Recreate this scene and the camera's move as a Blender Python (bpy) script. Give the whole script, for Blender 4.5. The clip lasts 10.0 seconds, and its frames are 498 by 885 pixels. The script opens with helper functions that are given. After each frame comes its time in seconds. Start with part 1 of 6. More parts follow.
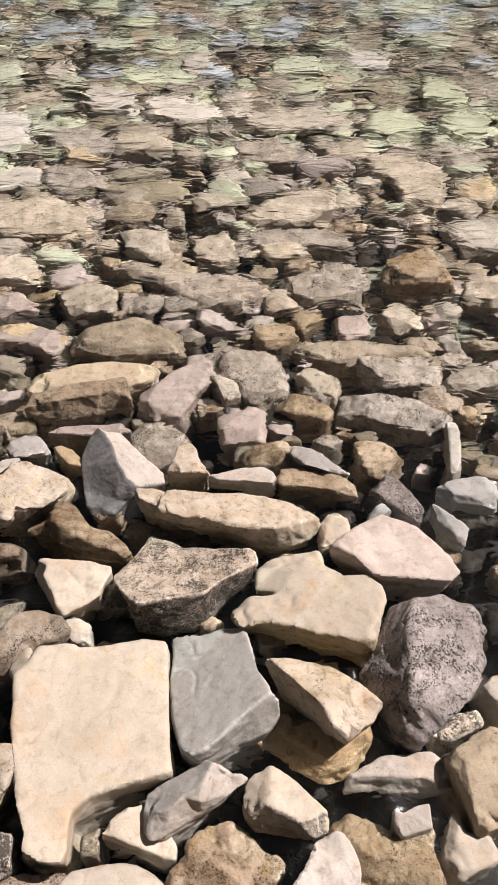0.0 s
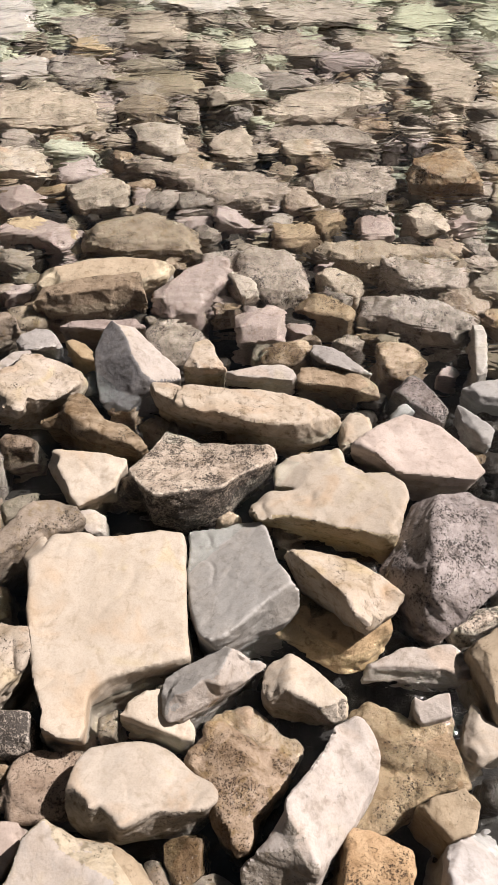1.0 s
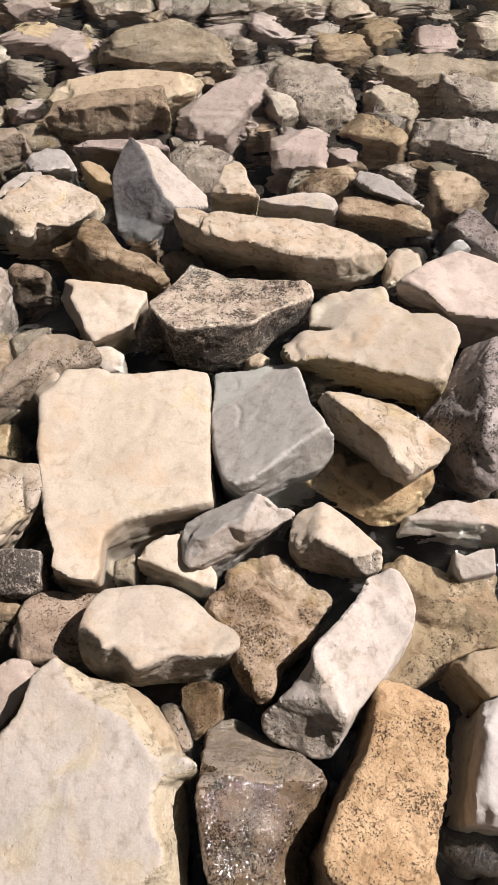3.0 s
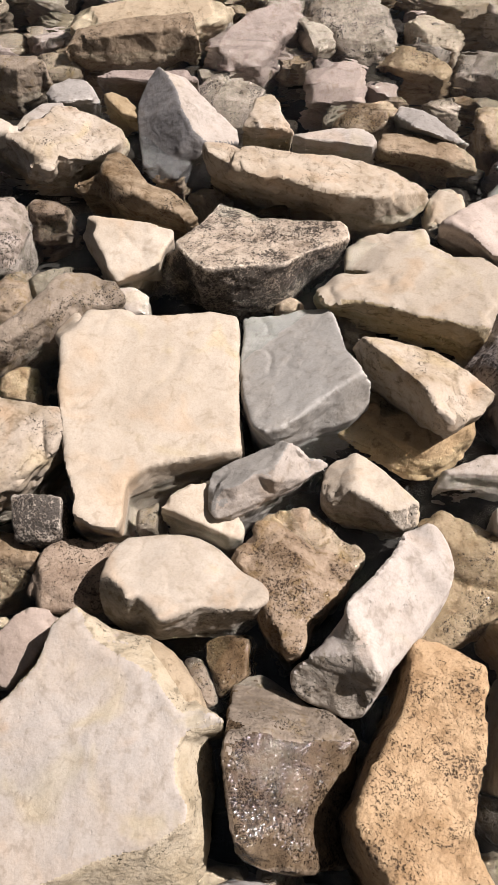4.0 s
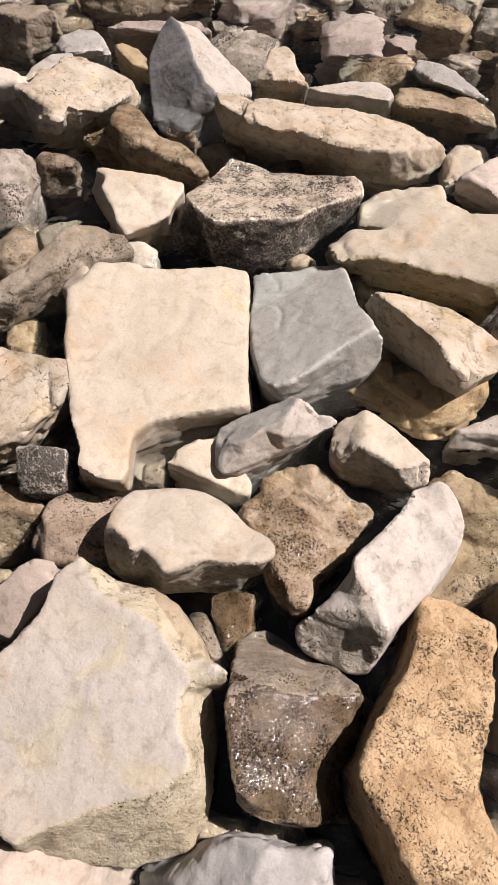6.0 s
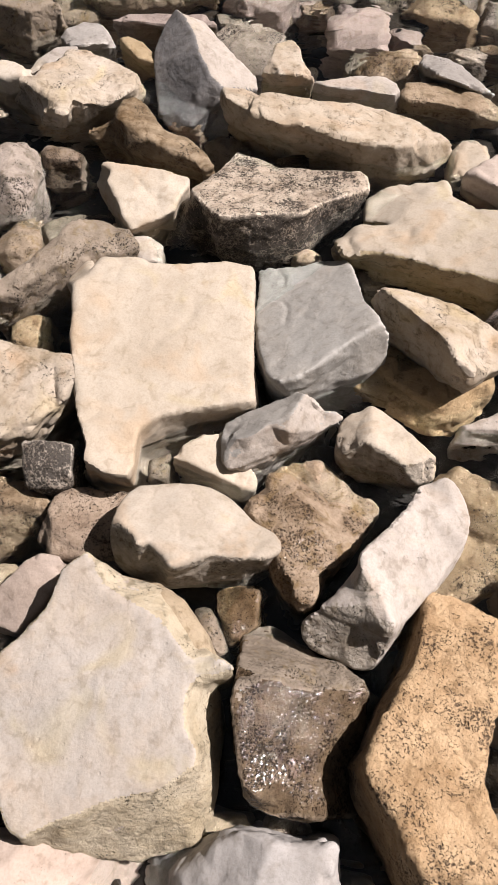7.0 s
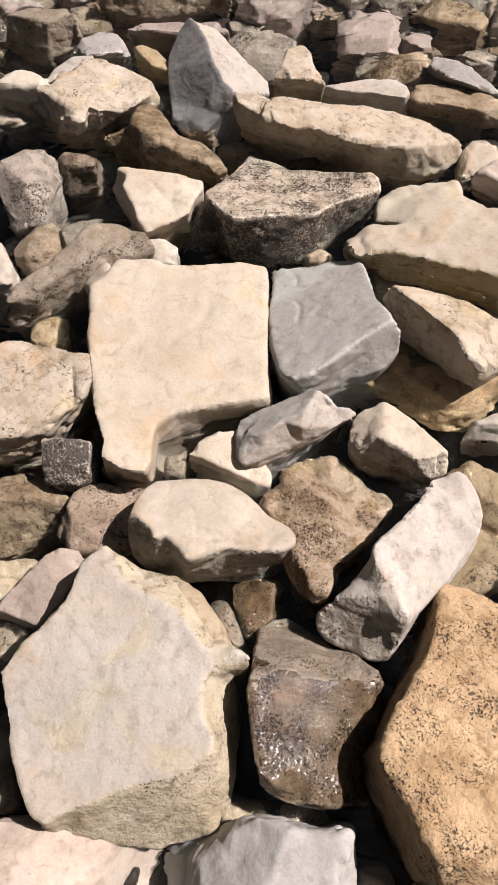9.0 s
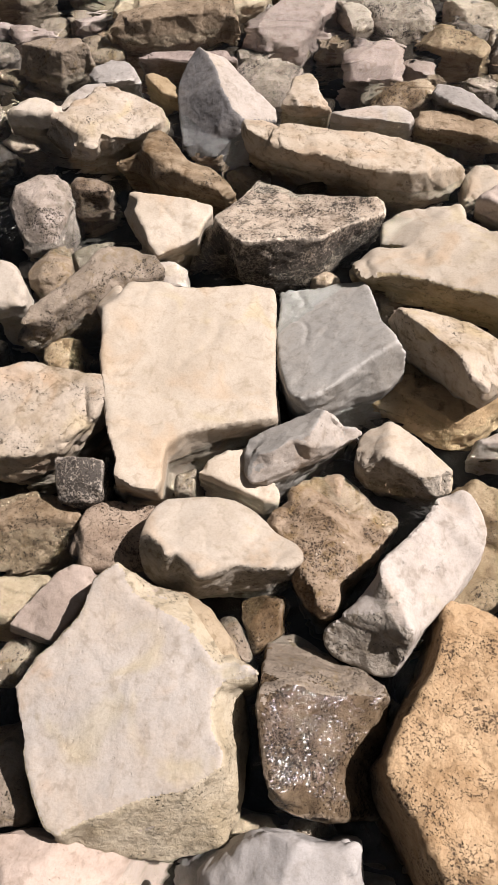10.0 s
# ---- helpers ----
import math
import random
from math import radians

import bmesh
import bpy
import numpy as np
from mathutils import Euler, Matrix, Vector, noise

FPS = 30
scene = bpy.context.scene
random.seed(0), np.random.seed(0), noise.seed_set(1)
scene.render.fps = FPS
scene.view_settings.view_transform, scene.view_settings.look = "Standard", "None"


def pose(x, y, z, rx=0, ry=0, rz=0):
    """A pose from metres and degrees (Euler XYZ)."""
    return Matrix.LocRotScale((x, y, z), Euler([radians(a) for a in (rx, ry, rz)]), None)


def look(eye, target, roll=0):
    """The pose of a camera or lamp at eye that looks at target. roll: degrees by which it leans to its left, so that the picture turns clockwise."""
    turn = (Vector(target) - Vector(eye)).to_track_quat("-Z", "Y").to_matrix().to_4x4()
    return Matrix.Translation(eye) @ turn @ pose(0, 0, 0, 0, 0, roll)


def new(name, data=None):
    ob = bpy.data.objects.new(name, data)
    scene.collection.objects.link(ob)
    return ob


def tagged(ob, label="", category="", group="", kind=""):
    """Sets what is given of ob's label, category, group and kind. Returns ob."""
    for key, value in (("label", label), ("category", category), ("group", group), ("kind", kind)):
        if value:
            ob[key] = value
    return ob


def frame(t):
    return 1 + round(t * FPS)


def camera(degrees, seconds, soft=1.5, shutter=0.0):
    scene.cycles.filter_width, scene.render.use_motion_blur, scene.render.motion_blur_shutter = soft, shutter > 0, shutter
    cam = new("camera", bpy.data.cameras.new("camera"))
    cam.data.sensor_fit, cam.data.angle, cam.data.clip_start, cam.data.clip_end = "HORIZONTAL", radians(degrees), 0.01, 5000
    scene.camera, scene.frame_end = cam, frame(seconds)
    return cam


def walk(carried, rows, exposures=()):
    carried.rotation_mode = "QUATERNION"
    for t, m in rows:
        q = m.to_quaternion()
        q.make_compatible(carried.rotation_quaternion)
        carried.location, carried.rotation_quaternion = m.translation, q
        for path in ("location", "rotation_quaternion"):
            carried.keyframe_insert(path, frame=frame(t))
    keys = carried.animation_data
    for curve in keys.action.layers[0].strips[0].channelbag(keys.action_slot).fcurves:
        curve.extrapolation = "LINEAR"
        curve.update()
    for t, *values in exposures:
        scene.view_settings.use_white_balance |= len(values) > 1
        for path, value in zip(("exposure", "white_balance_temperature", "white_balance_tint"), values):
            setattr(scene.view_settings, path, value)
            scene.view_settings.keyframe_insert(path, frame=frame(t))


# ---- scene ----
from mathutils.bvhtree import BVHTree

cam = camera(37.7, 10.0, soft=1.1)
PATH = [
    (0, (0.035, -0.005, 1.792), (0.002, 1.346, 0.317), -1.4),
    (0.5, (0.0, -0.044, 1.725), (-0.042, 1.252, 0.203), -1.3),
    (1, (-0.018, -0.05, 1.664), (-0.053, 1.167, 0.078), -0.4),
    (1.5, (0.011, -0.016, 1.571), (-0.037, 1.111, -0.081), -0.7),
    (2, (-0.009, -0.023, 1.514), (-0.076, 1.034, -0.183), -1.5),
    (2.5, (-0.021, -0.037, 1.492), (-0.107, 0.953, -0.244), -2.1),
    (2.7, (-0.024, -0.037, 1.487), (-0.115, 0.93, -0.261), -2.3),
    (3.8, (-0.051, -0.042, 1.388), (-0.178, 0.837, -0.404), -3.5),
    (4, (-0.061, -0.038, 1.381), (-0.194, 0.817, -0.422), -3.9),
    (4.5, (-0.058, -0.039, 1.363), (-0.199, 0.786, -0.453), -4.2),
    (5, (-0.06, -0.045, 1.361), (-0.206, 0.758, -0.465), -4.5),
    (5.2, (-0.055, -0.053, 1.354), (-0.207, 0.751, -0.471), -4.8),
    (6.3, (-0.058, -0.072, 1.341), (-0.213, 0.729, -0.484), -4.9),
    (6.5, (-0.064, -0.07, 1.341), (-0.208, 0.726, -0.488), -4.1),
    (7, (-0.068, -0.071, 1.342), (-0.22, 0.719, -0.489), -4.7),
    (7.5, (-0.054, -0.077, 1.33), (-0.216, 0.705, -0.503), -5.6),
    (8, (-0.056, -0.087, 1.347), (-0.235, 0.695, -0.485), -6.7),
    (8.5, (-0.065, -0.095, 1.356), (-0.254, 0.692, -0.472), -7.4),
    (9, (-0.062, -0.099, 1.355), (-0.258, 0.704, -0.466), -7.7),
    (9.5, (-0.059, -0.101, 1.367), (-0.267, 0.719, -0.445), -8.2),
    (10, (-0.065, -0.104, 1.387), (-0.28, 0.732, -0.417), -8.3),
]
walk(cam, [(t, look(eye, target, roll)) for t, eye, target, roll in PATH], exposures=[(0.0, 0.78), (10.0, 0.78)])

# ---- daylight: high sun ahead and to the right, clear sky ----
SUN_AZ, SUN_EL = radians(70), radians(52)
world = bpy.data.worlds.new("sky")
scene.world = world
world.use_nodes = True
sky = world.node_tree.nodes.new("ShaderNodeTexSky")
sky.sky_type, sky.sun_disc = "NISHITA", False
sky.sun_elevation, sky.sun_rotation = SUN_EL, SUN_AZ
sky.dust_density = 8.0
world.node_tree.links.new(sky.outputs[0], world.node_tree.nodes["Background"].inputs[0])
world.node_tree.nodes["Background"].inputs[1].default_value = 0.014
sun_data = bpy.data.lights.new("sun", "SUN")
sun_data.energy, sun_data.angle, sun_data.color = 5.0, radians(0.53), (1.0, 0.915, 0.905)
sun = new("sun", sun_data)
to_sun = Vector((math.sin(SUN_AZ) * math.cos(SUN_EL), math.cos(SUN_AZ) * math.cos(SUN_EL), math.sin(SUN_EL)))
sun.matrix_world = look(to_sun * 30, (0, 0, 0))

WATER_Z = 0.055


# ---- materials ----
class Nodes:
    """Small shorthand for building a node tree."""

    def __init__(self, name):
        self.mat = bpy.data.materials.new(name)
        self.mat.use_nodes = True
        self.tree = self.mat.node_tree
        self.tree.nodes.clear()

    def add(self, kind, **values):
        node = self.tree.nodes.new(kind)
        for key, value in values.items():
            if key in node.inputs:
                node.inputs[key].default_value = value
            elif key == "operation":
                node.operation = value
            elif key == "data_type":
                node.data_type = value
            elif key == "blend_type":
                node.blend_type = value
        return node

    def link(self, a, b):
        self.tree.links.new(a, b)

    def noise(self, vec, scale, detail=4.0, rough=0.55, distort=0.0):
        n = self.add("ShaderNodeTexNoise", Scale=scale, Detail=detail, Roughness=rough, Distortion=distort)
        self.link(vec, n.inputs["Vector"])
        return n.outputs[0]

    def ramp(self, value, lo, hi, a=0.0, b=1.0):
        n = self.add("ShaderNodeMapRange")
        n.interpolation_type = "SMOOTHSTEP"
        for i, v in enumerate((lo, hi, a, b)):
            n.inputs[i + 1].default_value = v
        self.link(value, n.inputs[0])
        return n.outputs[0]

    def mix(self, fac, a, b, blend="MIX"):
        n = self.add("ShaderNodeMix", data_type="RGBA", blend_type=blend)
        for sock, v in ((n.inputs[0], fac), (n.inputs[6], a), (n.inputs[7], b)):
            if isinstance(v, bpy.types.NodeSocket):
                self.link(v, sock)
            elif isinstance(v, tuple):
                sock.default_value = (*v, 1.0)
            else:
                sock.default_value = v
        return n.outputs[2]

    def math(self, op, a, b=0.0):
        n = self.add("ShaderNodeMath", operation=op)
        for sock, v in zip(n.inputs, (a, b)):
            if isinstance(v, bpy.types.NodeSocket):
                self.link(v, sock)
            else:
                sock.default_value = v
        return n.outputs[0]


def stone_material(name, base, alt, stain, stain_amount=0.5, speck=(0.022, 0.018, 0.015), speck_amount=0.0, speck_scale=110.0,
                   pits=0.3, gloss=0.8, relief=0.5, bands=0.0, wet=0.0, loose=False, worn_rim=0.0, blotch=6.0, mottling=0.5, tint=0.0, spread=0.15, grit=1.0, sand=None):
    """Weathered stone: two tones, ochre stains, dark specks, pits and fine grain, all at real size."""
    n = Nodes(name)
    place = n.add("ShaderNodeTexCoord").outputs["Object"]
    chance = n.add("ShaderNodeNewGeometry").outputs["Random Per Island"] if loose else n.add("ShaderNodeObjectInfo").outputs["Random"]
    shift = n.add("ShaderNodeVectorMath", operation="ADD")
    far = n.math("MULTIPLY", chance, 37.0)
    n.link(place, shift.inputs[0])
    n.link(far, shift.inputs[1])
    vec = shift.outputs[0]
    broad = n.noise(vec, blotch, 6.0, 0.66, 0.5)
    colour = n.mix(n.ramp(broad, 0.36, 0.66), base, alt)
    wash = n.noise(vec, 3.6, 4.0, 0.6, 1.2)
    colour = n.mix(n.ramp(wash, 0.50, 0.68, 0.0, 0.45), colour, tuple(min(0.8, c * 1.16 + 0.02) for c in base))
    if tint:
        # broad peach and yellow washes
        warm = n.noise(vec, 7.0, 3.0, 0.55, 0.8)
        colour = n.mix(n.ramp(warm, 0.53, 0.70, 0.0, tint), colour, n.mix(1.0, colour, (1.04, 0.86, 0.68), "MULTIPLY"))
        colour = n.mix(n.ramp(warm, 0.30, 0.44, tint * 0.8, 0.0), colour, n.mix(1.0, colour, (1.02, 0.96, 0.66), "MULTIPLY"))
    cloud = n.noise(vec, 15.0, 5.0, 0.6, 0.3)
    colour = n.mix(n.ramp(cloud, 0.68 - 0.22 * stain_amount, 0.80, 0.0, min(1.0, 0.4 + stain_amount * 0.5)), colour, stain)
    if bands:
        wave = n.add("ShaderNodeTexWave", Scale=9.0, Distortion=5.0, Detail=4.0)
        wave.bands_direction = "Y"
        n.link(vec, wave.inputs["Vector"])
        colour = n.mix(n.ramp(wave.outputs[1], 0.35, 0.8, 0.0, bands), colour, tuple(c * 0.45 for c in stain))
    grain = n.noise(vec, 240.0, 3.0, 0.7)
    colour = n.mix(n.ramp(grain, 0.40, 0.70, 0.0, 0.3), colour, n.mix(1.0, colour, (0.62, 0.58, 0.54), "MULTIPLY"))
    mottle = n.noise(vec, 46.0, 4.0, 0.62, 0.1)
    colour = n.mix(n.ramp(mottle, 0.50, 0.70, 0.0, mottling), colour, n.mix(1.0, colour, (0.66, 0.60, 0.53), "MULTIPLY"))
    # creases of broken stone
    folds = n.math("ABSOLUTE", n.math("SUBTRACT", n.noise(vec, 17.0, 3.0, 0.5, 0.3), 0.5))
    silt = n.math("MULTIPLY", n.ramp(folds, 0.0, 0.05, 1.0, 0.0), n.ramp(mottle, 0.42, 0.62))
    colour = n.mix(n.math("MULTIPLY", silt, 0.25 + 0.35 * pits), colour, tuple(c * 0.55 for c in stain))
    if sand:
        # ground near-black inshore as painted gap shade, turning sandy away from the shore
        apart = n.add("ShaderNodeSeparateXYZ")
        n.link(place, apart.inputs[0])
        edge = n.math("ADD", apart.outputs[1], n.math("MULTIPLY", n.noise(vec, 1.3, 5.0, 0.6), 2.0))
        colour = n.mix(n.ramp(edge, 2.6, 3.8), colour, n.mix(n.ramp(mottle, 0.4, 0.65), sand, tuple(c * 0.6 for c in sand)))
        # farthest ground blue-grey: sky reflected on the water, painted into the bed
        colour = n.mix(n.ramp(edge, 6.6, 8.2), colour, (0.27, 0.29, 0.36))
    # dark specks and small holes, thicker in patches
    patch = n.noise(vec, 13.0, 5.0, 0.7, 0.4)
    wobble = n.add("ShaderNodeTexNoise", Scale=speck_scale * 1.6, Detail=2.0)
    n.link(vec, wobble.inputs["Vector"])
    ragged = n.mix(0.6 / speck_scale, vec, wobble.outputs[1], "LINEAR_LIGHT")
    reach = n.ramp(patch, 0.36, 0.66, spread, 1.25)
    spots = None
    for scale, share in ((speck_scale, 0.34), (speck_scale * 2.4, 0.40)):
        cell = n.add("ShaderNodeTexVoronoi", Scale=scale)
        n.link(ragged, cell.inputs["Vector"])
        edge_at = n.math("MULTIPLY", reach, share * speck_amount)
        layer = n.ramp(n.math("SUBTRACT", edge_at, cell.outputs[0]), -0.05, 0.20)
        spots = layer if spots is None else n.math("MAXIMUM", spots, layer)
    colour = n.mix(n.math("MULTIPLY", spots, 0.85), colour, speck)
    hole = n.add("ShaderNodeTexVoronoi", Scale=70.0)
    n.link(vec, hole.inputs["Vector"])
    holes = n.math("MULTIPLY", n.ramp(hole.outputs[0], 0.1, 0.24, 1.0, 0.0), n.ramp(patch, 0.54, 0.62, 0.0, pits))
    colour = n.mix(n.math("MULTIPLY", holes, 0.75 * pits), colour, tuple(c * 0.35 for c in stain))
    if worn_rim:
        rim = n.ramp(n.add("ShaderNodeNewGeometry").outputs["Pointiness"], 0.515, 0.57, 0.0, worn_rim)
        colour = n.mix(rim, colour, tuple(min(0.75, c * 1.35 + 0.05) for c in base))
    # each stone a little lighter or darker than the next
    tone = n.add("ShaderNodeHueSaturation")
    n.link(n.ramp(chance, 0.0, 1.0, 0.90, 1.08), tone.inputs["Value"])
    second = n.math("FRACT", n.math("MULTIPLY", chance, 7.31))
    n.link(n.ramp(second, 0.0, 1.0, 0.88, 1.08), tone.inputs["Saturation"])
    n.link(colour, tone.inputs["Color"])
    height = n.math("ADD", n.math("MULTIPLY", grain, 0.10 * grit), n.math("MULTIPLY", mottle, 0.12 + 0.12 * grit))
    height = n.math("ADD", height, n.math("MULTIPLY", n.noise(vec, 100.0, 4.0, 0.7), 0.24 * grit))
    height = n.math("ADD", height, n.math("MULTIPLY", cloud, 0.30))
    height = n.math("ADD", height, n.math("MULTIPLY", n.math("MINIMUM", folds, 0.12), 0.9 * pits))
    height = n.math("SUBTRACT", height, n.math("MULTIPLY", spots, 0.35))
    height = n.math("SUBTRACT", height, n.math("MULTIPLY", holes, 0.8 * pits))
    bump = n.add("ShaderNodeBump", Strength=min(1.0, relief + 0.2), Distance=0.006 + 0.008 * relief)
    n.link(height, bump.inputs["Height"])
    shader = n.add("ShaderNodeBsdfPrincipled")
    n.link(tone.outputs[0], shader.inputs["Base Color"])
    n.link(n.ramp(mottle, 0.3, 0.7, max(0.08, gloss - 0.1), min(1.0, gloss + 0.12)), shader.inputs["Roughness"])
    shader.inputs["Specular IOR Level"].default_value = 0.3 * (1 - wet)
    if wet:
        n.link(n.ramp(cloud, 0.44, 0.56, 0.2 * wet, wet), shader.inputs["Coat Weight"])
        shader.inputs["Coat Roughness"].default_value = 0.10
        shader.inputs["Coat IOR"].default_value = 1.45
        film = n.add("ShaderNodeBump", Strength=1.0, Distance=0.0032)
        n.link(n.noise(vec, 160.0, 1.5, 0.5), film.inputs["Height"])
        n.link(film.outputs[0], shader.inputs["Coat Normal"])
    n.link(bump.outputs[0], shader.inputs["Normal"])
    out = n.add("ShaderNodeOutputMaterial")
    n.link(shader.outputs[0], out.inputs[0])
    return n.mat


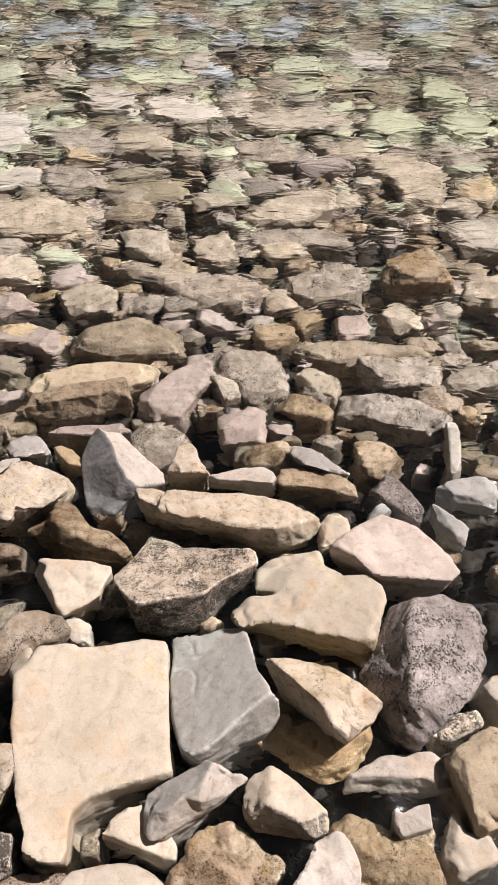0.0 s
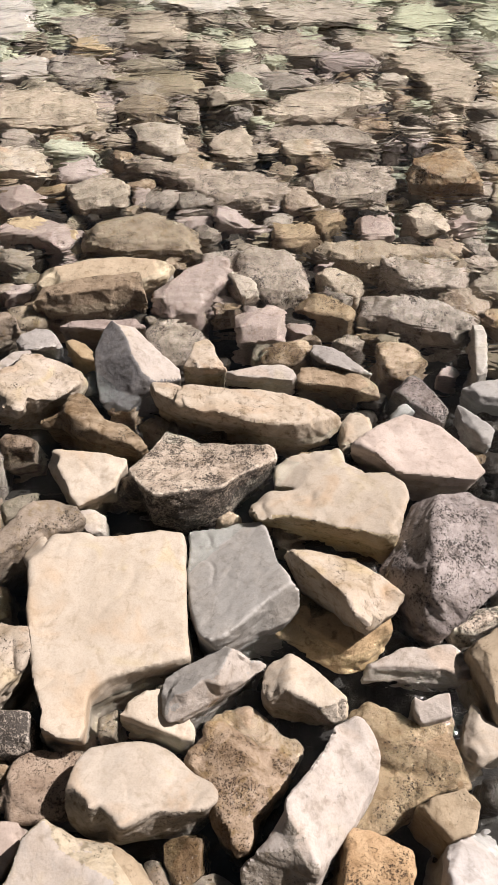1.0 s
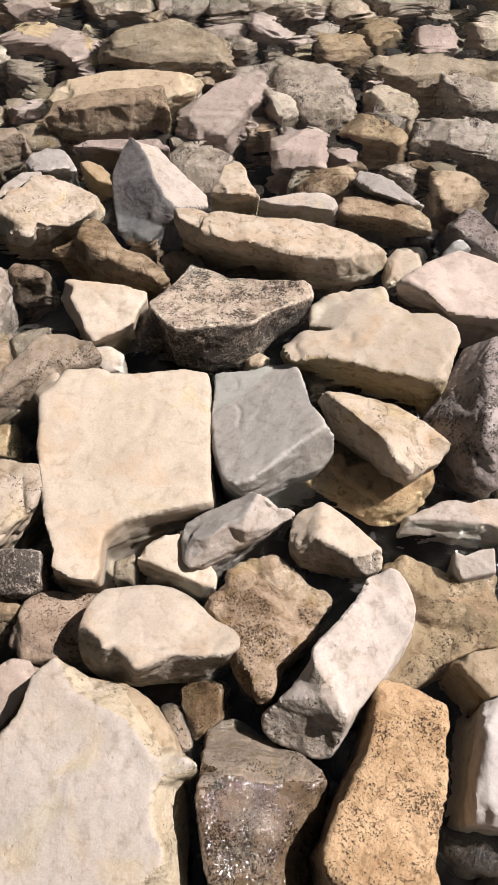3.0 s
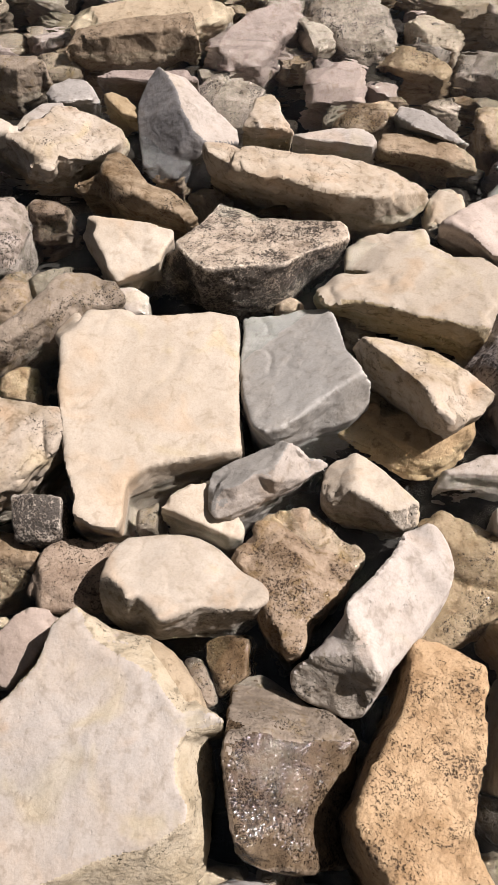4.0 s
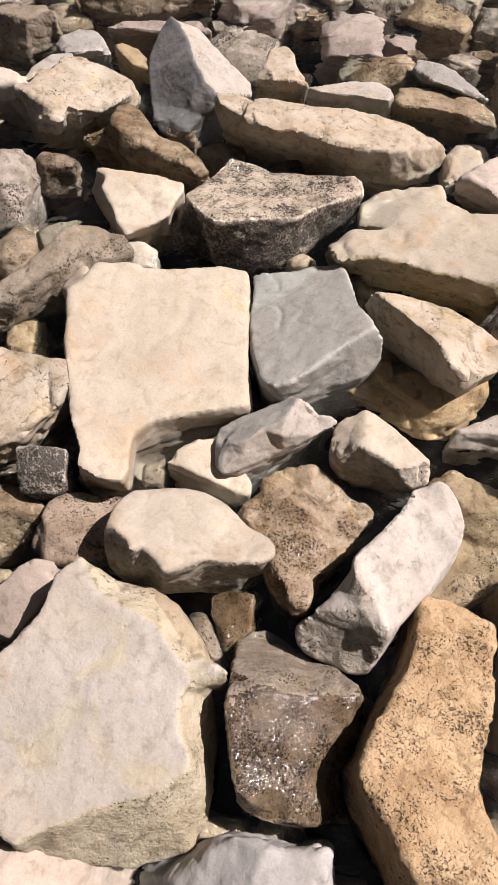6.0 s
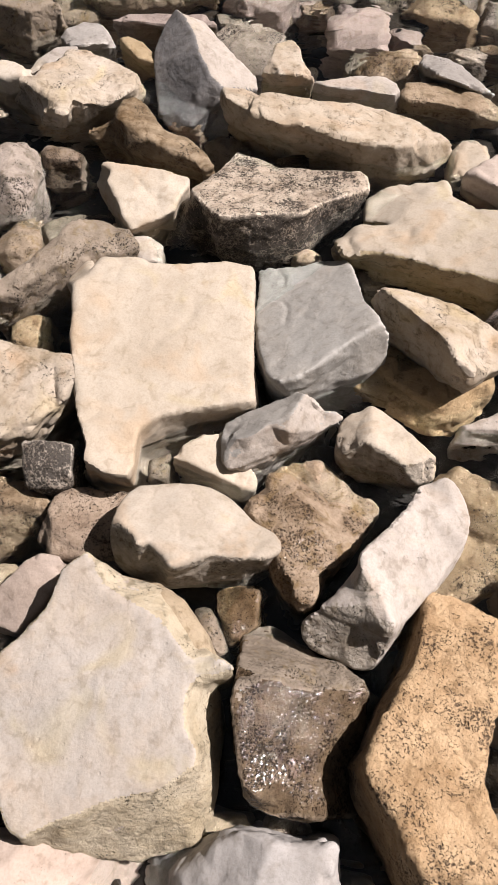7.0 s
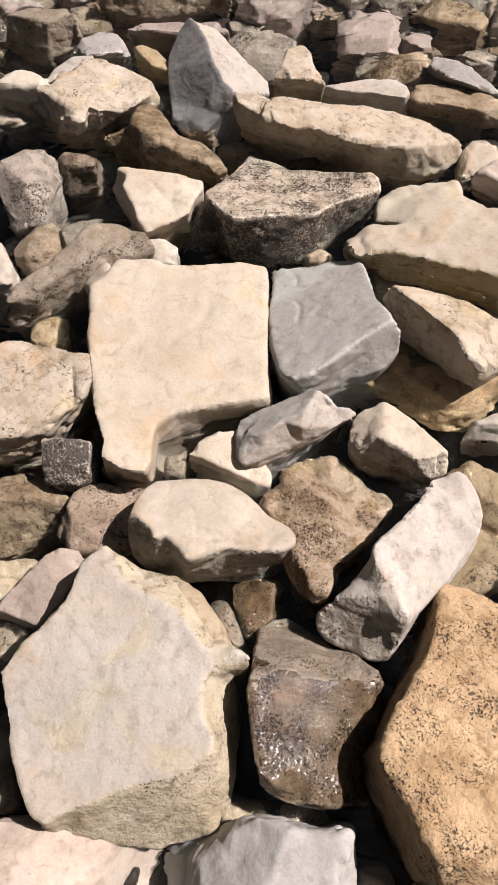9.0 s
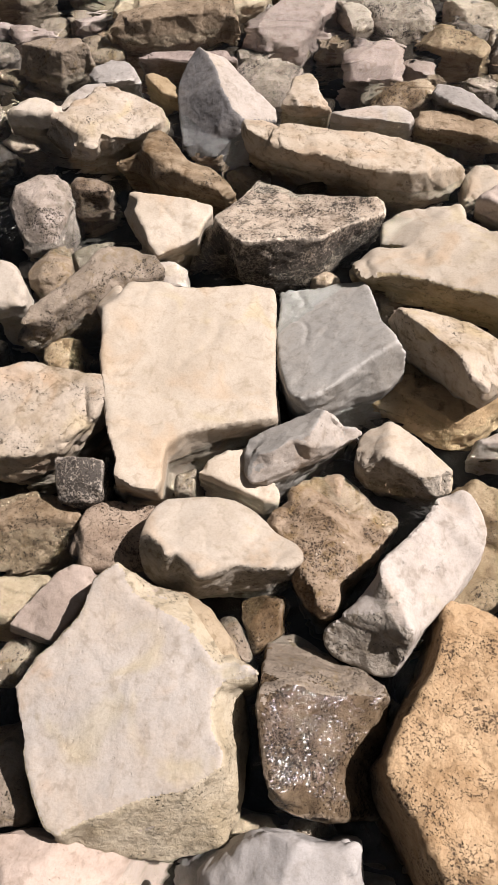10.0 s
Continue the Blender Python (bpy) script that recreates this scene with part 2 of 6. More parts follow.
OCHRE, RUST, DIRT = (0.30, 0.21, 0.086), (0.20, 0.10, 0.04), (0.105, 0.08, 0.056)
RECIPES = {
    "pinkbrown": dict(base=(0.300, 0.232, 0.170), alt=(0.215, 0.158, 0.112), stain=(0.12, 0.08, 0.045), stain_amount=0.5, speck=(0.05, 0.034, 0.024), speck_amount=1.0, speck_scale=140.0, pits=0.7, relief=1.0, blotch=20.0, spread=0.5),
    "cream": dict(base=(0.408, 0.358, 0.292), alt=(0.352, 0.302, 0.238), stain=(0.325, 0.250, 0.150), stain_amount=0.35, speck_amount=0.16, relief=0.7, speck_scale=120.0, mottling=0.18, tint=0.48, grit=0.12, blotch=5.0, pits=0.05),
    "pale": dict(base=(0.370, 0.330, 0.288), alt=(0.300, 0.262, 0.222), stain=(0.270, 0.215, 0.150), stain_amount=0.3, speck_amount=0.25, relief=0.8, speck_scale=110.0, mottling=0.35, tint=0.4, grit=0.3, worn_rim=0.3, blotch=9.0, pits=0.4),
    "bigpale": dict(base=(0.318, 0.287, 0.250), alt=(0.362, 0.302, 0.236), stain=(0.310, 0.242, 0.160), stain_amount=0.35, speck_amount=0.14, relief=0.75, worn_rim=0.6, speck_scale=120.0, mottling=0.3, tint=0.7, grit=0.2, blotch=4.5, pits=0.25),
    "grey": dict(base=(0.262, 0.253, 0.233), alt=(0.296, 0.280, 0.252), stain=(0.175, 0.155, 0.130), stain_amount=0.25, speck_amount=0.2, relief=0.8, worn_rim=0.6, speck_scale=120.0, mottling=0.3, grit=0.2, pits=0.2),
    # dark slate base holds the shade of the upright stone's left side
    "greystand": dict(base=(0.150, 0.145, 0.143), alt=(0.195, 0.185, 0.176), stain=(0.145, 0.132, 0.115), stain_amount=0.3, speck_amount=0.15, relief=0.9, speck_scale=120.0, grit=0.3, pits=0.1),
    "pitted": dict(base=(0.480, 0.412, 0.332), alt=(0.350, 0.288, 0.225), stain=DIRT, stain_amount=0.35, speck_amount=1.25, speck_scale=110.0, pits=1.0, relief=1.0, worn_rim=1.0, blotch=16.0, spread=0.45, wet=0.12),
    "darkpit": dict(base=(0.290, 0.252, 0.230), alt=(0.175, 0.148, 0.135), stain=(0.10, 0.08, 0.065), stain_amount=0.6, speck_amount=1.0, speck_scale=85.0, pits=1.0, relief=1.0, gloss=0.5, blotch=9.0, spread=0.4, wet=0.3),
    "orange": dict(base=(0.415, 0.298, 0.182), alt=(0.300, 0.200, 0.112), stain=(0.24, 0.15, 0.08), stain_amount=0.4, speck=(0.075, 0.05, 0.034), speck_amount=0.9, speck_scale=125.0, pits=0.7, relief=0.9, blotch=14.0, spread=0.35),
    "orangerock": dict(base=(0.320, 0.252, 0.180), alt=(0.215, 0.140, 0.074), stain=RUST, stain_amount=0.6, speck_amount=0.9, speck_scale=95.0, pits=0.8, relief=0.9, wet=0.3, blotch=9.0),
    "brown": dict(base=(0.335, 0.262, 0.192), alt=(0.155, 0.106, 0.064), stain=(0.25, 0.165, 0.065), stain_amount=0.6, speck=(0.045, 0.03, 0.02), speck_amount=0.9, speck_scale=135.0, pits=1.0, relief=1.0, blotch=13.0, wet=0.25, spread=0.3),
    "wetbrown": dict(base=(0.135, 0.092, 0.050), alt=(0.070, 0.046, 0.026), stain=(0.20, 0.148, 0.09), stain_amount=0.5, speck=(0.02, 0.014, 0.010), speck_amount=1.1, speck_scale=150.0, pits=0.8, gloss=0.6, relief=0.9, wet=1.0, worn_rim=0.9, blotch=30.0, spread=0.4),
    "greybrown": dict(base=(0.195, 0.155, 0.112), alt=(0.275, 0.222, 0.165), stain=OCHRE, stain_amount=0.4, speck_amount=0.8, speck_scale=130.0, pits=0.8, relief=1.0, blotch=16.0, spread=0.3, wet=0.15),
    "layered": dict(base=(0.260, 0.205, 0.142), alt=(0.165, 0.118, 0.072), stain=(0.14, 0.085, 0.04), stain_amount=0.5, speck_amount=0.8, relief=1.0, bands=0.3, speck_scale=120.0, blotch=16.0, wet=0.45, gloss=0.55, pits=1.0),
    "palegrey": dict(base=(0.325, 0.298, 0.265), alt=(0.255, 0.235, 0.212), stain=(0.205, 0.175, 0.135), stain_amount=0.3, speck_amount=0.25, relief=0.8, worn_rim=0.6, speck_scale=110.0, mottling=0.35, grit=0.25, pits=0.4),
    # blotched stone, darker than the tops it joins: painted shade for turned-away flanks
    "mottled": dict(base=(0.345, 0.305, 0.250), alt=(0.205, 0.175, 0.135), stain=(0.20, 0.15, 0.08), stain_amount=0.6, speck_amount=0.7, speck_scale=130.0, relief=1.0, pits=0.8, blotch=22.0, spread=0.3, mottling=0.6),
    "brownblock": dict(base=(0.285, 0.215, 0.140), alt=(0.205, 0.148, 0.090), stain=(0.15, 0.095, 0.045), stain_amount=0.6, speck_amount=0.8, speck_scale=120.0, pits=0.9, relief=1.0, blotch=14.0, spread=0.3, wet=0.25),
    "lichen": dict(base=(0.420, 0.360, 0.290), alt=(0.215, 0.172, 0.130), stain=(0.05, 0.04, 0.03), stain_amount=0.8, speck_amount=1.6, speck_scale=115.0, pits=1.0, relief=1.0, worn_rim=0.6, blotch=22.0, spread=0.75),
    "whitish": dict(base=(0.368, 0.348, 0.328), alt=(0.320, 0.296, 0.270), stain=(0.27, 0.235, 0.19), stain_amount=0.25, speck_amount=0.2, relief=0.7, worn_rim=0.2, speck_scale=120.0, mottling=0.25, grit=0.2, pits=0.1),
    # far stones tinted blue-grey to stand in for sky reflected on the water
    "bluegrey": dict(base=(0.300, 0.315, 0.325), alt=(0.225, 0.235, 0.235), stain=(0.16, 0.17, 0.11), stain_amount=0.5, speck_amount=0.4, relief=0.8, speck_scale=70.0),
    "pinkpale": dict(base=(0.385, 0.318, 0.268), alt=(0.325, 0.262, 0.215), stain=(0.26, 0.20, 0.14), stain_amount=0.3, speck_amount=0.25, relief=0.7, speck_scale=120.0, mottling=0.25, grit=0.2, pits=0.2),
    "yellow": dict(base=(0.350, 0.276, 0.180), alt=(0.300, 0.230, 0.142), stain=(0.218, 0.145, 0.066), stain_amount=0.4, speck_amount=0.55, relief=0.7, speck_scale=120.0, grit=0.5),
    "pink": dict(base=(0.300, 0.240, 0.208), alt=(0.250, 0.196, 0.166), stain=(0.218, 0.145, 0.099), stain_amount=0.35, speck_amount=0.5, relief=0.7, speck_scale=120.0, wet=0.25),
    "shelly": dict(base=(0.310, 0.258, 0.212), alt=(0.178, 0.145, 0.110), stain=(0.165, 0.138, 0.088), stain_amount=0.6, speck_amount=1.0, speck_scale=130.0, pits=0.9, relief=1.0, blotch=18.0, wet=0.3),
    # wet stone taken down to near-black, so its colour carries the gaps' shade
    "wetshade": dict(base=(0.028, 0.021, 0.014), alt=(0.018, 0.014, 0.010), stain=(0.043, 0.028, 0.013), stain_amount=0.5, speck_amount=0.9, speck_scale=80.0, pits=0.8, gloss=0.4, relief=0.9, wet=0.5),
    "bar": dict(base=(0.430, 0.365, 0.280), alt=(0.370, 0.295, 0.205), stain=(0.215, 0.145, 0.066), stain_amount=0.7, speck=(0.06, 0.04, 0.022), speck_amount=0.55, relief=0.7, pits=0.6, speck_scale=110.0, blotch=8.0, tint=0.5, grit=0.3, wet=0.25),
    "stained": dict(base=(0.405, 0.342, 0.268), alt=(0.335, 0.272, 0.190), stain=(0.215, 0.150, 0.076), stain_amount=1.0, speck_amount=0.6, speck_scale=110.0, relief=0.75, pits=0.8, tint=0.8, mottling=0.4, grit=0.4, blotch=9.0),
    "ochre": dict(base=(0.410, 0.288, 0.145), alt=(0.335, 0.225, 0.105), stain=(0.172, 0.099, 0.040), stain_amount=0.6, speck_amount=0.5, speck_scale=90.0, relief=0.8, pits=0.8, blotch=9.0),
    "sunkcream": dict(base=(0.350, 0.294, 0.228), alt=(0.250, 0.205, 0.155), stain=(0.185, 0.142, 0.080), stain_amount=0.55, speck_amount=0.65, speck_scale=110.0, relief=0.9, pits=0.8, blotch=13.0, wet=0.2),
    "flank": dict(base=(0.400, 0.340, 0.240), alt=(0.345, 0.280, 0.175), stain=(0.115, 0.095, 0.048), stain_amount=0.4, speck_amount=0.6, speck_scale=120.0, relief=0.8, pits=0.7, blotch=12.0),
    "algae": dict(base=(0.223, 0.182, 0.130), alt=(0.169, 0.138, 0.093), stain=(0.132, 0.132, 0.053), stain_amount=0.6, speck_amount=0.7, relief=1.0, speck_scale=70.0),
    "greenish": dict(base=(0.330, 0.330, 0.235), alt=(0.265, 0.262, 0.180), stain=(0.165, 0.172, 0.073), stain_amount=0.5, speck_amount=0.4, relief=0.8, speck_scale=70.0),
}
STONE = {kind: stone_material(kind + "_stone", **recipe) for kind, recipe in RECIPES.items()}


def water_material():
    """Clear shallow sea water with small crossing ripples."""
    n = Nodes("sea_water")
    place = n.add("ShaderNodeTexCoord").outputs["Object"]
    stretch = n.add("ShaderNodeMapping")
    stretch.inputs["Scale"].default_value = (0.6, 1.0, 1.0)
    n.link(place, stretch.inputs[0])
    vec = stretch.outputs[0]
    height = n.math("ADD", n.math("MULTIPLY", n.noise(vec, 3.2, 2.0, 0.5, 0.6), 1.0), n.math("MULTIPLY", n.noise(vec, 11.0, 2.0, 0.5, 0.9), 0.36))
    height = n.math("ADD", height, n.math("MULTIPLY", n.noise(vec, 34.0, 2.0, 0.5, 0.4), 0.04))
    bump = n.add("ShaderNodeBump", Strength=1.0, Distance=0.062)
    n.link(height, bump.inputs["Height"])
    clear = n.add("ShaderNodeBsdfRefraction", IOR=1.33, Roughness=0.03)
    clear.inputs["Color"].default_value = (0.85, 0.90, 0.91, 1)
    shine = n.add("ShaderNodeBsdfGlossy", Roughness=0.035)
    fresnel = n.add("ShaderNodeFresnel", IOR=1.45)
    mixed = n.add("ShaderNodeMixShader")
    for node in (clear, shine, fresnel):
        n.link(bump.outputs[0], node.inputs["Normal"])
    n.link(fresnel.outputs[0], mixed.inputs[0])
    n.link(clear.outputs[0], mixed.inputs[1])
    n.link(shine.outputs[0], mixed.inputs[2])
    out = n.add("ShaderNodeOutputMaterial")
    n.link(mixed.outputs[0], out.inputs[0])
    return n.mat


# ---- shapes ----
RNG = np.random.default_rng(11)
GRAD = RNG.normal(size=(256, 3))
GRAD /= np.linalg.norm(GRAD, axis=1)[:, None]
PERM = np.concatenate([RNG.permutation(256)] * 3)


def grain_noise(p):
    """Gradient noise at the rows of p, about -0.7 to 0.7."""
    i = np.floor(p).astype(int)
    f = p - i
    u = f * f * f * (f * (f * 6 - 15) + 10)
    total = np.zeros(len(p))
    for dx in (0, 1):
        for dy in (0, 1):
            for dz in (0, 1):
                h = PERM[PERM[PERM[(i[:, 0] + dx) & 255] + ((i[:, 1] + dy) & 255)] + ((i[:, 2] + dz) & 255)]
                g = np.einsum("ij,ij->i", GRAD[h], f - (dx, dy, dz))
                w = (u[:, 0] if dx else 1 - u[:, 0]) * (u[:, 1] if dy else 1 - u[:, 1]) * (u[:, 2] if dz else 1 - u[:, 2])
                total += g * w
    return total


def fbm(p, octaves=4):
    return sum(grain_noise(p * 2.03 ** k + 17.3 * k) * 0.52 ** k for k in range(octaves))


def roughen(co, normals, size, rough, seed):
    """Worn stone relief along the normals: broad swells, broken ledges, ridges and fine grain."""
    off = np.array((seed * 3.17 % 91, seed * 7.41 % 83, seed * 1.93 % 71))
    q = co + off
    steep = np.clip(1.05 - normals[:, 2], 0, 1)
    flat = 0.4 + 0.8 * steep
    d = size * 0.010 * grain_noise(q / (0.7 * size))
    d += size * 0.012 * rough * flat * fbm(q / (0.36 * size) + 11, 2)
    ledge = fbm(q * (1.0, 1.0, 1.9) / (0.5 * size) + 3, 2)
    for level in (-0.12, 0.14):
        d += size * 0.012 * rough * (0.2 + steep) * np.clip((ledge - level) / 0.05, 0, 1)
    crease = np.minimum(np.abs(fbm(q / (0.40 * size) + 29, 2)), 0.2)
    d += size * 0.045 * rough * steep * crease
    d += 0.0018 * rough * flat * fbm(q / 0.020 + 5, 3)
    d += 0.0030 * grain_noise(q / 0.045 + 61) * (0.4 + np.abs(grain_noise(q / 0.13 + 7)) * 3)
    d += 0.018 * np.minimum(np.abs(fbm(q / 0.11 + 83, 2)), 0.14) * np.clip(grain_noise(q / 0.15 + 19) * 3 + 0.3, 0, 1)
    return co + normals * d[:, None]


def bed_height(x, y):
    """The sea bed: a gentle fall away from the shore, steeper far out."""
    return -0.15 - 0.085 * np.maximum(y - 0.9, 0) - 0.012 * np.maximum(y - 6, 0) + 0.10 * np.maximum(-y - 0.9, 0) * (y > -9) + 0.81 * (y <= -9)


LABELS = {
    "cream": "cream limestone rock on the shore", "pale": "pale whitish limestone rock on the shore", "grey": "grey limestone rock among paler ones",
    "pitted": "cream rock pitted with black lichen", "darkpit": "dark grey rock full of small pits", "brown": "brown rough-grained rock lying low",
    "yellow": "yellow ochre limestone rock", "pink": "pinkish limestone rock at the water", "shelly": "pale rock crusted with algae under water", "stained": "cream limestone rock with ochre stains", "sunkcream": "pale beige rock under clear shallow water", "wetshade": "wet stone low between the rocks, darkened as shade", "algae": "brown algae-covered rock under water",
    "greenish": "green-filmed rock under clear water", "greybrown": "grey-brown rock at the water edge", "orangerock": "rust-stained rock in the water", "layered": "brown rock with thin rusty layers",
}
PLACED = []
COUNT = [0]
HEAP = {}
PENDING = []
blank = bpy.data.meshes.new("blank")
scratch = new("scratch", blank)
even = scratch.modifiers.new("even", "REMESH")
even.mode = "VOXEL"
worn = scratch.modifiers.new("worn", "SMOOTH")


def even_skin(co, faces, step, smooth):
    """The closed skin rebuilt in even small faces, its edges worn round."""
    mesh = bpy.data.meshes.new("shell")
    mesh.from_pydata(np.asarray(co).tolist(), [], faces)
    scratch.data = mesh
    even.voxel_size = step * 1.25
    worn.factor, worn.iterations = 0.5, smooth
    old = scratch.evaluated_get(bpy.context.evaluated_depsgraph_get())
    done = old.to_mesh()
    pts = np.empty(len(done.vertices) * 3)
    done.vertices.foreach_get("co", pts)
    quads = [tuple(p.vertices) for p in done.polygons]
    old.to_mesh_clear()
    scratch.data = blank
    bpy.data.meshes.remove(mesh)
    return pts.reshape(-1, 3), quads


def skin_face_normals(co, faces):
    f = np.array([q[:4] if len(q) >= 4 else (*q, q[2]) for q in faces])
    n = np.cross(co[f[:, 2]] - co[f[:, 0]], co[f[:, 3]] - co[f[:, 1]])
    return n / np.maximum(np.linalg.norm(n, axis=1), 1e-12)[:, None]


def skin_normals(co, faces):
    f = np.array([q[:4] if len(q) >= 4 else (*q, q[2]) for q in faces])
    n = np.cross(co[f[:, 2]] - co[f[:, 0]], co[f[:, 3]] - co[f[:, 1]])
    out = np.zeros_like(co)
    for k in range(4):
        np.add.at(out, f[:, k], n)
    return out / np.maximum(np.linalg.norm(out, axis=1), 1e-12)[:, None]


def chip(co, rng, size, rough, count):
    """Knocks small flat flakes off the upper rims."""
    top = np.percentile(co[:, 2], 97)
    out = np.linalg.norm(co[:, :2] - co[:, :2].mean(axis=0), axis=1)
    rim = np.flatnonzero((co[:, 2] > top - 0.22 * size) & (out > np.percentile(out, 60)))
    if not len(rim):
        return co
    mid = co[:, :2].mean(axis=0)
    for _ in range(count):
        tip = co[rng.choice(rim)].copy()
        way = np.array([*(tip[:2] - mid), 0.0])
        way /= max(np.linalg.norm(way), 1e-9)
        way = way + np.array([*rng.normal(0, 0.35, 2), rng.uniform(0.4, 1.3)])
        way /= np.linalg.norm(way)
        d = (co - tip) @ way + rng.uniform(0.006, 0.022) * size * rough
        weight = np.clip(1.8 - np.linalg.norm(co - tip, axis=1) / (rng.uniform(0.04, 0.12) * size), 0, 1)
        co = co - np.maximum(d, 0)[:, None] * weight[:, None] * way
    return co


def knap(co, rng, size, rough):
    """Splits shallow flat facets off the upper rim, as stone breaks."""
    upper = co[co[:, 2] > np.percentile(co[:, 2], 97) - 0.3 * size]
    for turn in np.arange(9) * math.tau / 9 + rng.uniform(0, 0.7, 9):
        rise = math.radians(rng.uniform(22, 62))
        way = np.array((math.cos(turn) * math.cos(rise), math.sin(turn) * math.cos(rise), math.sin(rise)))
        d = co @ way - (upper @ way).max() + rng.uniform(0.02, 0.085) * size * min(rough, 1.3)
        co = co - np.maximum(d, 0)[:, None] * way
    return co


def finish(co, faces, kind, x, y, z, size, rough, label, heap, side=None):
    """Roughens a closed skin and links it as one stone, or adds it to the loose rubble."""
    COUNT[0] += 1
    co = roughen(co, skin_normals(co, faces), size, rough, COUNT[0])
    PLACED.append((x, y, size))
    if heap:
        store = HEAP.setdefault(kind, [[], [], 0])
        store[0].append(co + (x, y, z))
        store[1].extend([tuple(i + store[2] for i in q) for q in faces])
        store[2] += len(co)
        return None
    mesh = bpy.data.meshes.new("rock")
    mesh.from_pydata(co.tolist(), [], faces)
    mesh.shade_smooth()
    mesh.set_sharp_from_angle(angle=radians(38))
    mesh.materials.append(STONE[kind])
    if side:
        # a second stone tone by facing, for broken flanks and for painted light and shade: (material, facing, least
        # share of that facing)
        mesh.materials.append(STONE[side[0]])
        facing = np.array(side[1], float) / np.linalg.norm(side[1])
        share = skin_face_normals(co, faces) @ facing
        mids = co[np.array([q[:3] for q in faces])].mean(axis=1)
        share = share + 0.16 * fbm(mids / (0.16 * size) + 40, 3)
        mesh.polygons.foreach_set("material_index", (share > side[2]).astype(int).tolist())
    PENDING.append((mesh, (x, y, z), label or LABELS.get(kind, "limestone rock on the shore")))
    return mesh


def resample(loop, count):
    """A closed loop in even steps; further columns ride along."""
    closed = np.vstack([loop, loop[:1]])
    step = np.linalg.norm(np.diff(closed[:, :2], axis=0), axis=1)
    at = np.concatenate([[0], np.cumsum(step)])
    want = np.linspace(0, at[-1], count, endpoint=False)
    return np.column_stack([np.interp(want, at, closed[:, k]) for k in range(loop.shape[1])])


def heart(loop):
    """A point from which the whole loop is seen, as far inside as can be."""
    a, b = loop, np.roll(loop, -1, axis=0)
    e = b - a
    inward = np.column_stack([-e[:, 1], e[:, 0]]) / np.maximum(np.linalg.norm(e, axis=1), 1e-9)[:, None]
    gx, gy = np.meshgrid(np.linspace(*np.percentile(loop[:, 0], (8, 92)), 41), np.linspace(*np.percentile(loop[:, 1], (8, 92)), 41))
    p = np.column_stack([gx.ravel(), gy.ravel()])
    depth = np.min(np.einsum("pik,ik->pi", p[:, None, :] - a[None], inward), axis=1)
    return p[np.argmax(depth)]


